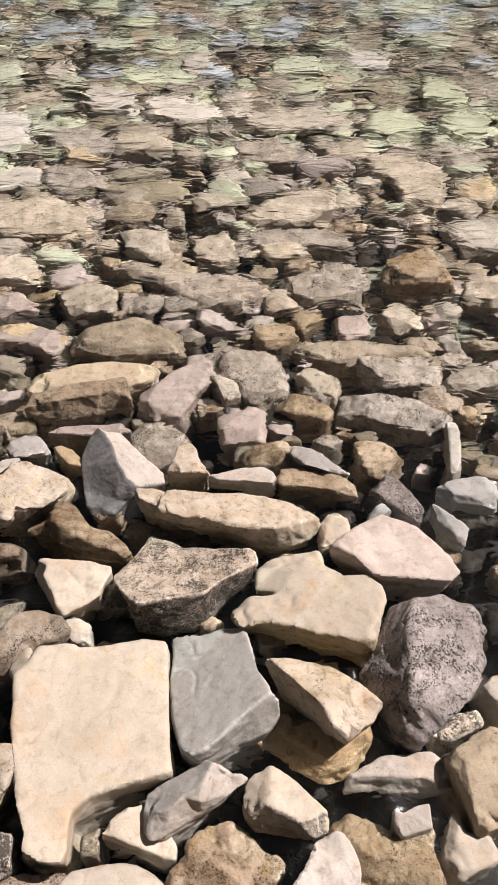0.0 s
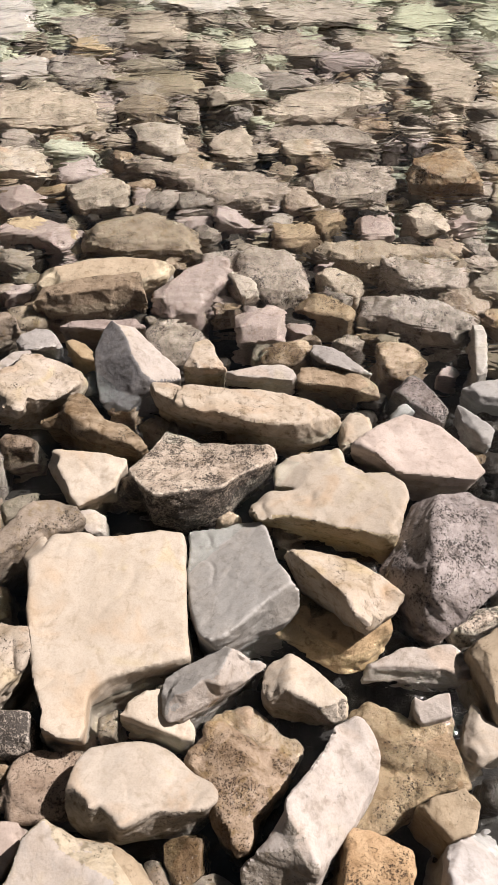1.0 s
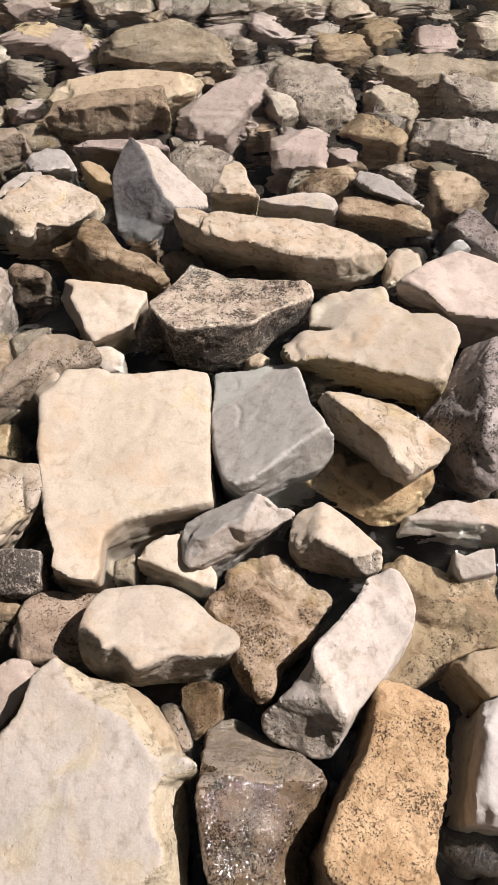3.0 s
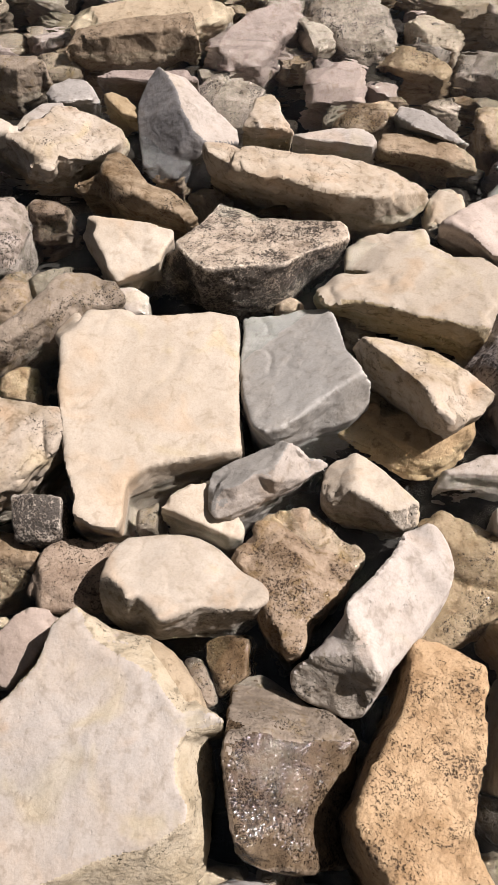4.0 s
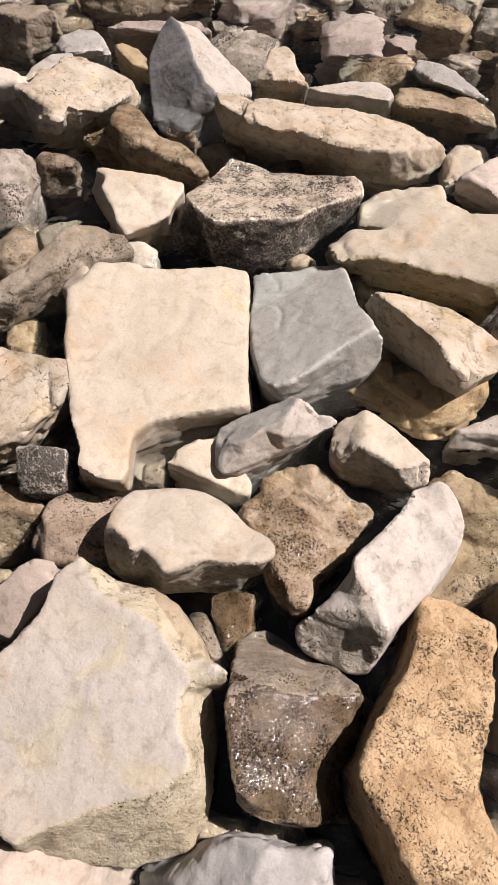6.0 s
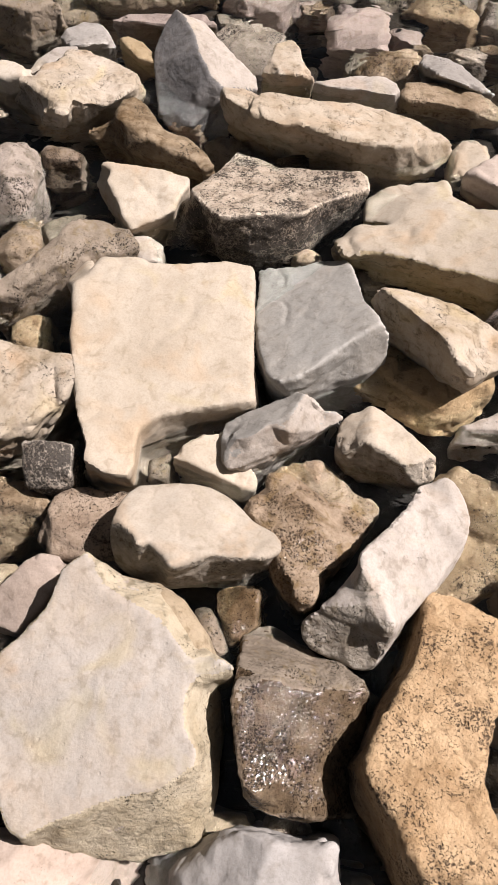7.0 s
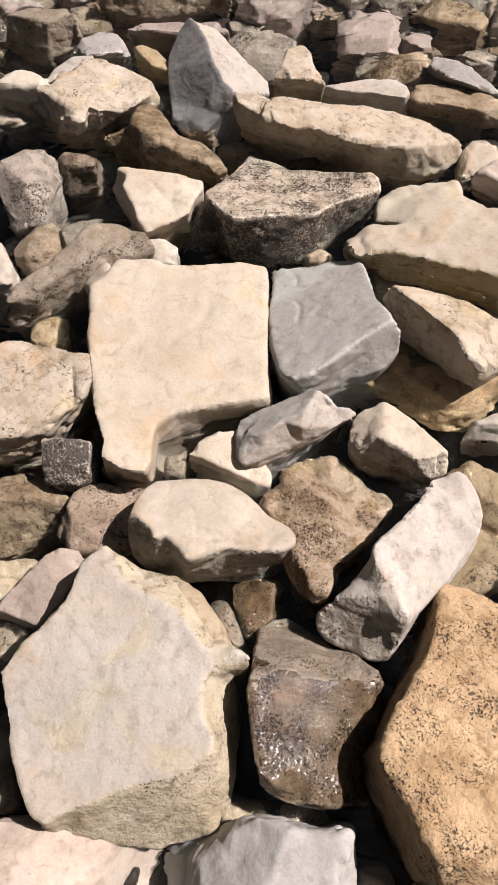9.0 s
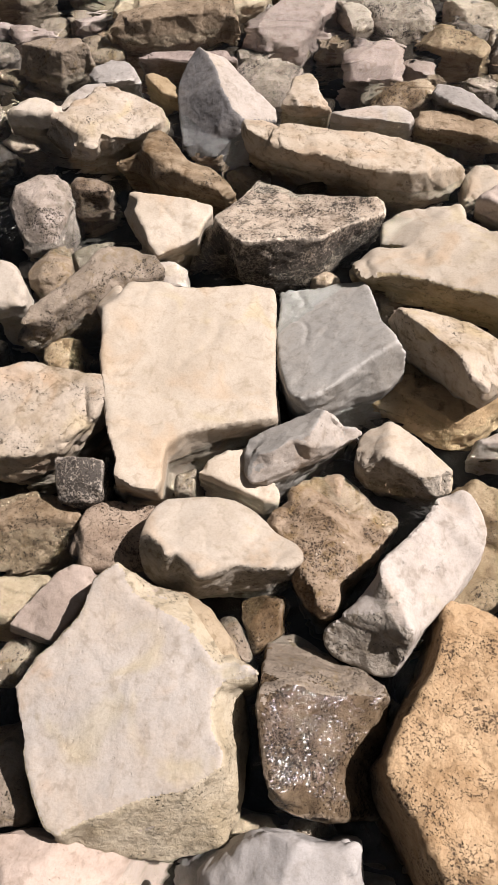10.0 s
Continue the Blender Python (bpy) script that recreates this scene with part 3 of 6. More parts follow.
def slab(kind, x, y, z, outline, slope=(0, 0), thick=None, foot=(0, 0), flare=1.0, edge=None, dome=0.0, cut=None, label="", rough=1.0, fine=1.0, heap=False, side=None):
    """A stone with a flattish top of the given plan (centimetres), worn edges, chipped corners and uneven broken sides."""
    loop = np.array(outline, float) / 100
    c = heart(loop)
    x, y, loop = x + c[0], y + c[1], loop - c
    z += slope[0] * c[0] + slope[1] * c[1]
    cut = None if cut is None else (np.array(cut[0:2]) / 100 - c, np.array(cut[2:4]) / 100 - c, radians(cut[4]))
    area = 0.5 * abs(np.sum(loop[:, 0] * np.roll(loop[:, 1], -1) - np.roll(loop[:, 0], -1) * loop[:, 1]))
    size = math.sqrt(area)
    rng = np.random.default_rng(1000 + COUNT[0])
    corner = len(loop)
    wild = np.column_stack([rng.uniform(0.90, 1.10, corner), rng.uniform(0.84, 1.12, corner), rng.uniform(0.74, 1.08, corner), rng.uniform(-0.035, 0.012, corner) * size * rough])
    if rough <= 0.5:
        wild[:, :3] = 1 + 0.12 * (wild[:, :3] - 1)
        wild[:, 3] *= 0.15
    loop = np.column_stack([loop, wild])
    nxt = np.roll(loop, -1, axis=0)
    loop = np.stack([loop * 0.94 + nxt * 0.06, loop * 0.06 + nxt * 0.94], axis=1).reshape(-1, 6)
    around = np.linalg.norm(np.diff(np.vstack([loop, loop[:1]])[:, :2], axis=0), axis=1).sum()
    count = int(np.clip(around / 0.010, 22, 130)) if fine > 0.6 else 20
    loop = resample(loop, count)
    wild, loop = loop[:, 2:], loop[:, :2]
    seed3 = np.column_stack([loop, np.full(count, COUNT[0] * 1.7)])
    loop = loop * (1 + (0.018 * grain_noise(seed3 / (0.35 * size)) + 0.03 * rough * grain_noise(seed3 / (0.11 * size)))[:, None])
    if thick is None:
        thick = z - float(bed_height(x, y)) + 0.03
    edge = min(edge or 0.05 * size, 0.45 * thick)
    along = np.roll(loop, -2, axis=0) - np.roll(loop, 2, axis=0)
    inward = np.column_stack([-along[:, 1], along[:, 0]]) / np.maximum(np.linalg.norm(along, axis=1), 1e-9)[:, None]
    inner = loop + inward * min(edge, 0.16 * size)
    # sides: each corner runs down its own way, so that the faces between them are flat and broken
    drop = wild[:, 3]
    levels = [(inner, 0.35 * drop), (loop, drop - edge)]
    for k, u in enumerate((0.36, 0.68, 1.0)):
        grow = (1 + (flare - 1) * u) * wild[:, k]
        levels.append((loop * grow[:, None] + np.array(foot) * u, np.full(count, -edge - (thick - edge) * u) + drop * (1 - u)))
    co = np.vstack([np.column_stack([ring, h]) for ring, h in levels])
    faces = [tuple(range(count))]
    for r in range(len(levels) - 1):
        a, b = r * count, (r + 1) * count
        faces += [(a + j, b + j, b + (j + 1) % count, a + (j + 1) % count) for j in range(count)]
    last = (len(levels) - 1) * count
    faces.append(tuple(last + j for j in reversed(range(count))))
    if fine > 0.6:
        co, faces = even_skin(co, faces, float(np.clip(size / (56 if rough > 0.7 else 84), 0.0036, 0.0080)), 1)
    elif fine > 0.3:
        co, faces = even_skin(co, faces, size / 15, 2)
    if dome:
        co[:, 2] += dome * np.clip(1 - np.sum(co[:, :2] ** 2, axis=1) / (0.3 * size * size * 4), 0, 1) * (co[:, 2] > -edge)
    fade = np.clip(1 + co[:, 2] / thick, 0, 1)
    co[:, 2] += (slope[0] * co[:, 0] + slope[1] * co[:, 1]) * (0.25 + 0.75 * fade)
    if cut is not None:
        a, b, deg = cut
        along = (b - a) / np.linalg.norm(b - a)
        out = np.array((along[1], -along[0]))
        if np.dot(out, a) < 0:
            out = -out
        past = (co[:, :2] - a) @ out
        limit = co[:, :2] @ np.array(slope) - np.maximum(past, 0) * math.tan(deg)
        co[:, 2] = np.where(past > 0, np.minimum(co[:, 2], limit), co[:, 2])
    elif size < 0.21:
        # a broken facet or two across the top of the smaller stones
        for _ in range(rng.integers(1, 4)):
            turn, far, deg = rng.uniform(0, math.tau), rng.uniform(0.05, 0.30) * size, radians(rng.uniform(10, 38))
            past = co[:, 0] * math.cos(turn) + co[:, 1] * math.sin(turn) - far
            co[:, 2] = np.where(past > 0, np.minimum(co[:, 2], co[:, :2] @ np.array(slope) + dome - past * math.tan(deg)), co[:, 2])
    if rough > 0.75 and fine > 0.6:
        co = knap(co, rng, size, rough)
    co = chip(co, rng, size, rough, int(6 + 6 * rough) if rough > 0.5 else 0)
    return finish(co, faces, kind, x, y, z, size, rough, label, heap, side)


def relax(co, quads, rounds):
    """Wears a skin: each corner moves half way to the mean of its neighbours."""
    q = np.array(quads)
    a = np.concatenate([q[:, k] for k in range(4)])
    b = np.concatenate([q[:, (k + 1) % 4] for k in range(4)])
    near = np.bincount(a, minlength=len(co))[:, None]
    for _ in range(rounds):
        mean = np.column_stack([np.bincount(a, co[b, k], len(co)) for k in range(3)]) / np.maximum(near, 1)
        co = co * 0.5 + mean * 0.5
    return co


def hewn(kind, x, y, z, crown, flanks, faces, label="", rough=1.0, smooth=1, shrink=0.85, foot=(0, 0), fine=64, side=None, cap=True):
    """A broken stone: a crown and flat facets between its corners (centimetres), footed on the bed, its edges worn."""
    if cap:
        faces = [tuple(range(len(crown)))] + faces
    co = [tuple(c / 100 for c in p) for p in crown + flanks]
    count = {}
    for f in faces:
        for a, b in zip(f, f[1:] + f[:1]):
            count[frozenset((a, b))] = count.get(frozenset((a, b)), 0) + 1
    steps = {}
    for edge in (tuple(e) for e, n in count.items() if n == 1):
        steps.setdefault(edge[0], []).append(edge[1])
        steps.setdefault(edge[1], []).append(edge[0])
    rim = [min(steps)]
    while len(rim) < len(steps):
        rim.append(next(k for k in steps[rim[-1]] if k not in rim[-2:] and (k not in rim)))
    mid = np.mean([co[i][:2] for i in rim], axis=0)
    low = float(bed_height(x, y)) - 0.02 - z
    shell = [tuple(f) for f in faces]
    rng = np.random.default_rng(3000 + COUNT[0])
    ring = rim
    for u, s in ((0.3, 1 - 0.35 * (1 - shrink)), (1.0, shrink)):
        start = len(co)
        for i in rim:
            p, k = co[i], s * rng.uniform(0.97, 1.02)
            co.append((mid[0] + (p[0] - mid[0]) * k + foot[0] * u, mid[1] + (p[1] - mid[1]) * k + foot[1] * u, p[2] + (low - p[2]) * u))
        nxt = list(range(start, len(co)))
        shell += [(ring[j], nxt[j], nxt[(j + 1) % len(rim)], ring[(j + 1) % len(rim)]) for j in range(len(rim))]
        ring = nxt
    shell.append(tuple(reversed(ring)))
    bm = bmesh.new()
    verts = [bm.verts.new(p) for p in co]
    for f in shell:
        bm.faces.new([verts[i] for i in f])
    bmesh.ops.triangulate(bm, faces=bm.faces[:])
    bmesh.ops.recalc_face_normals(bm, faces=bm.faces[:])
    bm.verts.index_update()
    tris = [tuple(v.index for v in f.verts) for f in bm.faces]
    bm.free()
    plan = np.array(co)[rim]
    size = float(math.sqrt(np.ptp(plan[:, 0]) * np.ptp(plan[:, 1]))) * 0.95
    pts, quads = even_skin(co, tris, float(np.clip(size / (1.12 * fine), 0.0024, 0.0060)), 0)
    tree = BVHTree.FromPolygons(co, tris)
    pts = np.array([tree.find_nearest(p)[0] for p in pts.tolist()])
    pts = relax(pts, quads, smooth + 2)
    pts = chip(pts, rng, size, 0.4, int(8 * rough) if rough > 0.5 else 0)
    if side and isinstance(side[1], int):
        lead = np.array([co[i] for i in faces[0]])
        mean = lead.mean(axis=0)
        side = (side[0], tuple(np.linalg.svd(lead - mean)[2][2] * -np.sign(np.linalg.svd(lead - mean)[2][2][2])), -0.85)
    return finish(pts, quads, kind, x, y, z, size, rough, label, False, side)


# ---- sea bed and water ----
def sheet(name, rows, cols, height):
    verts = [(xx, yy, height(xx, yy)) for yy in rows for xx in cols]
    w = len(cols)
    faces = [(r * w + c, r * w + c + 1, (r + 1) * w + c + 1, (r + 1) * w + c) for r in range(len(rows) - 1) for c in range(w - 1)]
    mesh = bpy.data.meshes.new(name)
    mesh.from_pydata(verts, [], faces)
    mesh.shade_smooth()
    return new(name, mesh)


FAR_STEPS = [6.5, 9, 14, 25, 60, 150, 400, 900]
cols = [-v for v in reversed(FAR_STEPS)] + list(np.linspace(-4, 4, 65)) + FAR_STEPS
rows = [-900, -300, -60, -20, -9] + list(np.linspace(-6, 10, 129)) + [14, 25, 60, 150, 400, 900]
bed = sheet("ground", rows, cols, lambda a, b: max(-9.0, float(bed_height(a, b))) + 0.012 * math.sin(a * 9 + b * 4) * math.sin(b * 7 - a * 3))
# near-black gravel: the shade of the gaps between rocks is in its colour
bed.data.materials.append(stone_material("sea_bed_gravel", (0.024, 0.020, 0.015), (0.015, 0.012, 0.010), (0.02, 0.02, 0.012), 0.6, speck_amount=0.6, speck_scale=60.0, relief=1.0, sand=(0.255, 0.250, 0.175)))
tagged(bed, "gravel shore darkened as gap shade, paler sandy sea bed under rocks", "ground", kind="structure")
water = sheet("water", [-900, -60, -9, -3, 0, 3, 6, 10, 20, 60, 200, 900], [-900, -200, -60, -20, -6, -2, 2, 6, 20, 60, 200, 900], lambda a, b: WATER_Z)
water.data.materials.append(water_material())
water.visible_shadow = False
tagged(water, "clear shallow rippled sea water over rocks", "water", kind="structure")

# ---- the stones, from the nearest to the farthest ----
# broken stones with plain facets
hewn("cream", -0.393, 0.570, 0.104, [(-13, 27, 2.1), (-4.8, 28.1, 1), (-2.8, 27.2, 0.9), (13.7, 30.4, -1.3), (18.4, 30.1, -1.8), (20.1, 12.4, -0.6), (20.8, 5.4, -0.1), (22.1, -2.2, 0.4), (14.2, -4.7, 1.5), (8.9, -6.4, 2.2), (5.3, -8, 2.8), (2.9, -10.3, 3.2), (1.9, -11.4, 3.4), (2.4, -19, 4), (2, -21.3, 4.2), (-0.4, -21.4, 4.5), (-2.5, -21.2, 4.7), (-4.3, -20.1, 4.9), (-6.3, -19.5, 5), (-6.8, -15.6, 4.8), (-10.1, -8.5, 4.6), (-12.5, -0.3, 4.2), (-14.4, 5.7, 3.9), (-15.3, 12.1, 3.5), (-16.8, 18.7, 3.2), (-14.1, 22.3, 2.6)],
     [(21.6, -0.1, -10.4), (13.2, -4.2, -10.4), (5.5, -8.7, -10.4), (0.6, -12.2, -10.4), (0.8, -18.9, -8.4), (-4.5, -18.9, -7.4), (-9.8, -17.6, -7.4), (-19.7, 22.6, -1.4), (-16.3, 28.5, -1.4)],
     [(7, 26, 27, 8), (8, 27, 28, 9), (9, 28, 29, 12, 11, 10), (12, 29, 30, 14, 13), (14, 30, 31, 16, 15), (16, 31, 32, 18, 17), (25, 24, 33, 34)],
     "large flat cream limestone slab with a notched corner", rough=0.4, smooth=1, shrink=0.97, fine=84)
hewn("grey", -0.059, 0.721, 0.104, [(-14, 19.1, -10.3), (-6, 19.1, -7.2), (-0.9, 21, -5.9), (4.2, 19.9, -3.4), (5.1, 18.4, -2.5), (8.5, 5.3, 3.5), (11.4, -2.1, 7.3), (9.2, -3.6, 7), (6.8, -5.3, 6.7), (-0.3, -12.1, 6.3), (-3.4, -14.3, 5.9), (-6.7, -15, 4.8), (-9.1, -12.7, 3), (-11.9, -3.7, -1.3), (-13.6, 7.1, -5.8), (-13.3, 13.2, -7.9)],
     [(12.9, -2.8, 4.6), (13.7, -4.2, 0.1), (9.9, -7.8, -2.4), (3.5, -10.4, -2.4), (-0.9, -13.4, -1.4), (-5.1, -15.7, 1.1)],
     [(6, 16, 17, 18, 19, 20, 21, 11, 10, 9, 8, 7)],
     "smooth blue-grey limestone block with a broken front facet", rough=0.4, smooth=1, shrink=0.9, fine=84)
hewn("stained", 0.174, 0.696, 0.125, [(-12.2, 9.3, 3.8), (-7.4, 4, 5.5), (-4.4, 0.7, 6.3), (-1.2, -2.4, 6.9), (0.4, -5, 7.3), (1.6, -8.3, 7.7), (4, -10.7, 7.7), (-13.4, 13.8, -6.5), (-9, 4, -9), (-5.8, 1.8, -9.5)],
     [(-1.4, -1.4, -9.5), (0.8, -4.5, -8.5), (3.5, -6.1, -7), (5.4, -7.3, -2.5), (-7.1, 9.9, 2.5), (2.7, 8.1, 1.5), (9.1, 4.1, 1), (13.8, -0.3, 1.2), (11.3, -4.3, 0.5), (9.3, -5.4, 0.5)],
     [(0, 1, 2, 3, 4, 5, 6, 19, 18, 17, 16, 15, 14), (0, 7, 8, 1), (1, 8, 9, 2), (2, 9, 10, 3), (3, 10, 11, 4), (4, 11, 12, 5), (5, 12, 13, 6)],
     "wedge-shaped cream rock with a shaded side", rough=0.6, smooth=1, shrink=0.75, foot=(0.03, 0.06), fine=70, cap=False)
hewn("ochre", 0.167, 0.645, 0.042, [(-12, 3.6, 1.8), (-9.7, 2.5, 2.3), (-7.2, 0, 1.8), (-3, -2.6, 2.3), (1.6, -5.7, 2.8), (6.2, -2.8, 3.3), (9.1, 0.1, 3.8), (10.9, 1.4, 3.8), (11.9, 6.1, 1.8), (5.4, 20.2, -4.2), (-7.8, 18.9, -4.2)],
     [(-17.7, 0.3, -1.2), (-13, -1.9, -2.7), (-7.1, -5.3, -3.2), (-3.6, -7.1, -3.2), (-0.2, -8.9, -2.7), (5, -8.4, -2.2), (8.1, -6.1, -1.2), (11.2, -3.3, -0.2), (11.9, -1, 0.8)],
     [(0, 11, 12, 2, 1), (2, 12, 13, 3), (3, 13, 14, 15, 4), (4, 15, 16, 17, 5), (5, 17, 18, 6), (6, 18, 19, 7)],
     "yellow ochre limestone rock under a wedge-shaped one", rough=1.1, smooth=1, shrink=0.85, foot=(0.02, 0.05), fine=60)
# mottled tone on left and front faces puts their shade into the colour
hewn("cream", 0.076, 0.477, 0.083, [(-2.5, 8.5, 1.2), (-0.5, 7.9, 1.2), (2.4, 5.5, 1.5), (5.1, 2.8, 1.9), (9.6, -1, 1.9), (10.2, -2.3, 1.7), (9.5, -3.9, 0.2), (6.9, -5, -0.8), (5.4, -4.6, 0.2), (3.5, -3.1, 2.7), (0.6, -1.7, 4.2), (-1.7, -0.9, 4.7), (-2.3, 2.2, 4.2)],
     [(-5.5, 7.3, 0.2), (-7.7, 5.4, -0.3), (-8.4, 1.3, 0.7), (-6.9, -1.5, 3.2), (-3.8, -0.1, 4.5), (-8.4, -0.7, -3.3), (-7.3, -1.7, -5.3), (-5.4, -3, -6.3), (-1.8, -3.3, -6.8), (2.5, -3.5, -6.3), (6.5, -4.4, -5.3)],
     [(0, 12, 17, 16, 15, 14, 13), (12, 11, 10, 9, 8, 23, 22, 21, 20, 19, 18, 15, 16, 17), (8, 7, 23)],
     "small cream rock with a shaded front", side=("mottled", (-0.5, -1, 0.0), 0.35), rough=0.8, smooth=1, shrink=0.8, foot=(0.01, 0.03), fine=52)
# grey tone on the facets turned left paints the shade beyond the ridge
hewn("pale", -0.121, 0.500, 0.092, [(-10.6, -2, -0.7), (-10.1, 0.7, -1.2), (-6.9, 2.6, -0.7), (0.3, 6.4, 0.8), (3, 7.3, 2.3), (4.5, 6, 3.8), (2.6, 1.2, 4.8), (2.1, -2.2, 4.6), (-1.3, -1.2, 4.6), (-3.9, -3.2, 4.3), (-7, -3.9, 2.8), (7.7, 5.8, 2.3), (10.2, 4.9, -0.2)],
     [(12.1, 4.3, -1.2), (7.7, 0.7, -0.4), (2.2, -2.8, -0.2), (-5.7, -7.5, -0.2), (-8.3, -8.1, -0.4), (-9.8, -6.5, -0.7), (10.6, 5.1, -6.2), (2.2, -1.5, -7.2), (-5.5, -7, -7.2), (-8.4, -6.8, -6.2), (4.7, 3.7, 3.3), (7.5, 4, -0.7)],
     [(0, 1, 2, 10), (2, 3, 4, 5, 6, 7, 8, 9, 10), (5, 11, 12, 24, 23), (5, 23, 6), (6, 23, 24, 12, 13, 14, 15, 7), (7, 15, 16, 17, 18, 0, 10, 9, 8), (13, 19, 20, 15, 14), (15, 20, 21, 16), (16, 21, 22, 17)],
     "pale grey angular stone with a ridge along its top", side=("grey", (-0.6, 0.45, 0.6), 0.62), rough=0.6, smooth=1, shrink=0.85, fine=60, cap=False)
# mottled front and left flank: the stone's own blotches plus painted shade
hewn("cream", -0.252, 0.258, 0.128, [(-12.2, 5.2, 3.2), (-10.2, 8.5, 1.2), (-7.5, 9.5, 0.7), (-0.9, 10.6, 0.2), (2.6, 10.2, -0.3), (6.7, 8.3, -0.8), (10.7, 4.9, -1.3), (14.8, 3.3, -1.3), (16, 1.9, -1.3), (15.8, 0.1, 0.2), (13.3, -2, 1.9), (8.3, -2.6, 3.2), (4.3, -2.9, 4.3), (1.4, -4.3, 5.4), (-1.5, -5.9, 6.7), (-2.6, -4.2, 6.3), (-5.6, -2.3, 6.3), (-7.1, -3.2, 7), (-8, -1.6, 6.6), (-10.6, 0.3, 6.5), (-12.5, 1.2, 5.2)],
     [(16.1, 0.7, -5.8), (14.1, -1.6, -9.8), (10.6, -3.9, -11.8), (4.4, -5, -10.8), (-3.7, -6.7, -7.8), (-7.1, -6.4, -6.8), (-10.5, -5.5, -5.8), (-12.8, -4, -3.8), (-13.3, -2.4, -0.8), (-13, -0.4, 4.2)],
     [(9, 8, 21), (10, 9, 21, 22), (11, 10, 22, 23), (12, 11, 23, 24), (14, 13, 12, 24, 25), (16, 15, 14, 25, 26), (18, 17, 16, 26, 27, 28), (20, 19, 18, 28, 29, 30)],
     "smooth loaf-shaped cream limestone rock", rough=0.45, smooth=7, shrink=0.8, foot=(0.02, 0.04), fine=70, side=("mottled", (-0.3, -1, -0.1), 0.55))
hewn("bigpale", -0.290, -0.021, 0.144, [(-12.1, 23, 3.6), (-15.4, 19.7, 3.5), (-16.5, 13.3, 3.4), (-20.2, 8.2, 3.3), (-23.2, 3.8, 3.2), (-24.6, 1, 3.2), (-23.3, -2.7, 3.2), (-20.7, -9.1, 3.1), (-17.7, -14.3, 3.1), (-15, -18.2, 3), (-12.9, -18.9, 3), (-8.8, -16.5, 3.1), (-0.6, -12.3, 3.2), (4.1, -10.9, 3.3), (7, -9.2, 3.3), (10.6, -6.5, 3.4), (10.2, -4.6, 3.4), (8.3, -2.5, 3.4), (7.5, 0.6, 3.5), (7.7, 4, 3.5), (8.7, 5.7, 3.5), (7.2, 8, 3.6), (5.6, 9.6, 3.6), (2.9, 12.2, 3.6), (-0.1, 14.5, 3.6), (-4.8, 16, 3.6), (-8.2, 17.5, 3.6)],
     [(-7.8, 20.5, 2.1), (-5.6, 19.5, 0.6), (-0.5, 18.8, -0.4), (1.7, 18.7, -1.4), (4.2, 17.3, -2.4), (7.3, 14.4, -2.4), (8.8, 10.9, -1.4), (10.7, 9.1, 2.1), (13.4, 8.2, 3.4), (14.6, 7.1, 3.4), (13.2, 6.1, 2.1), (10.7, 5.5, 1.6), (12, 4.2, -5.4), (12.4, 1.3, -5.9), (13.1, -2.3, -6.4), (13.1, -6.4, -6.4), (13.3, -11.3, -6.4), (12.7, -13.7, -7.4), (11.3, -15.8, -7.4), (11.2, -17.8, -8.4), (7, -19.6, -9.4), (2.6, -21.4, -9.4), (-1, -21.2, -8.4), (-6.4, -21.1, -6.9), (-12.3, -21.4, -5.9), (-15.5, -20.7, -4.4)],
     [(0, 26, 25, 28, 27), (25, 24, 29, 28), (24, 23, 30, 29), (23, 22, 31, 30), (22, 21, 32, 31), (21, 20, 35, 34, 33, 32), (20, 37, 36, 35), (20, 19, 38, 37), (19, 18, 40, 39, 38), (18, 17, 41, 40), (17, 16, 42, 41), (16, 15, 43, 42), (15, 45, 44, 43), (15, 14, 46, 45), (14, 13, 47, 46), (13, 12, 48, 47), (12, 49, 48), (12, 11, 50, 49), (11, 51, 50), (11, 10, 52, 51)],
     "largest pale grey boulder with a yellow broken edge", rough=0.5, smooth=2, shrink=0.86, foot=(0.01, 0), fine=92, side=("flank", 1))
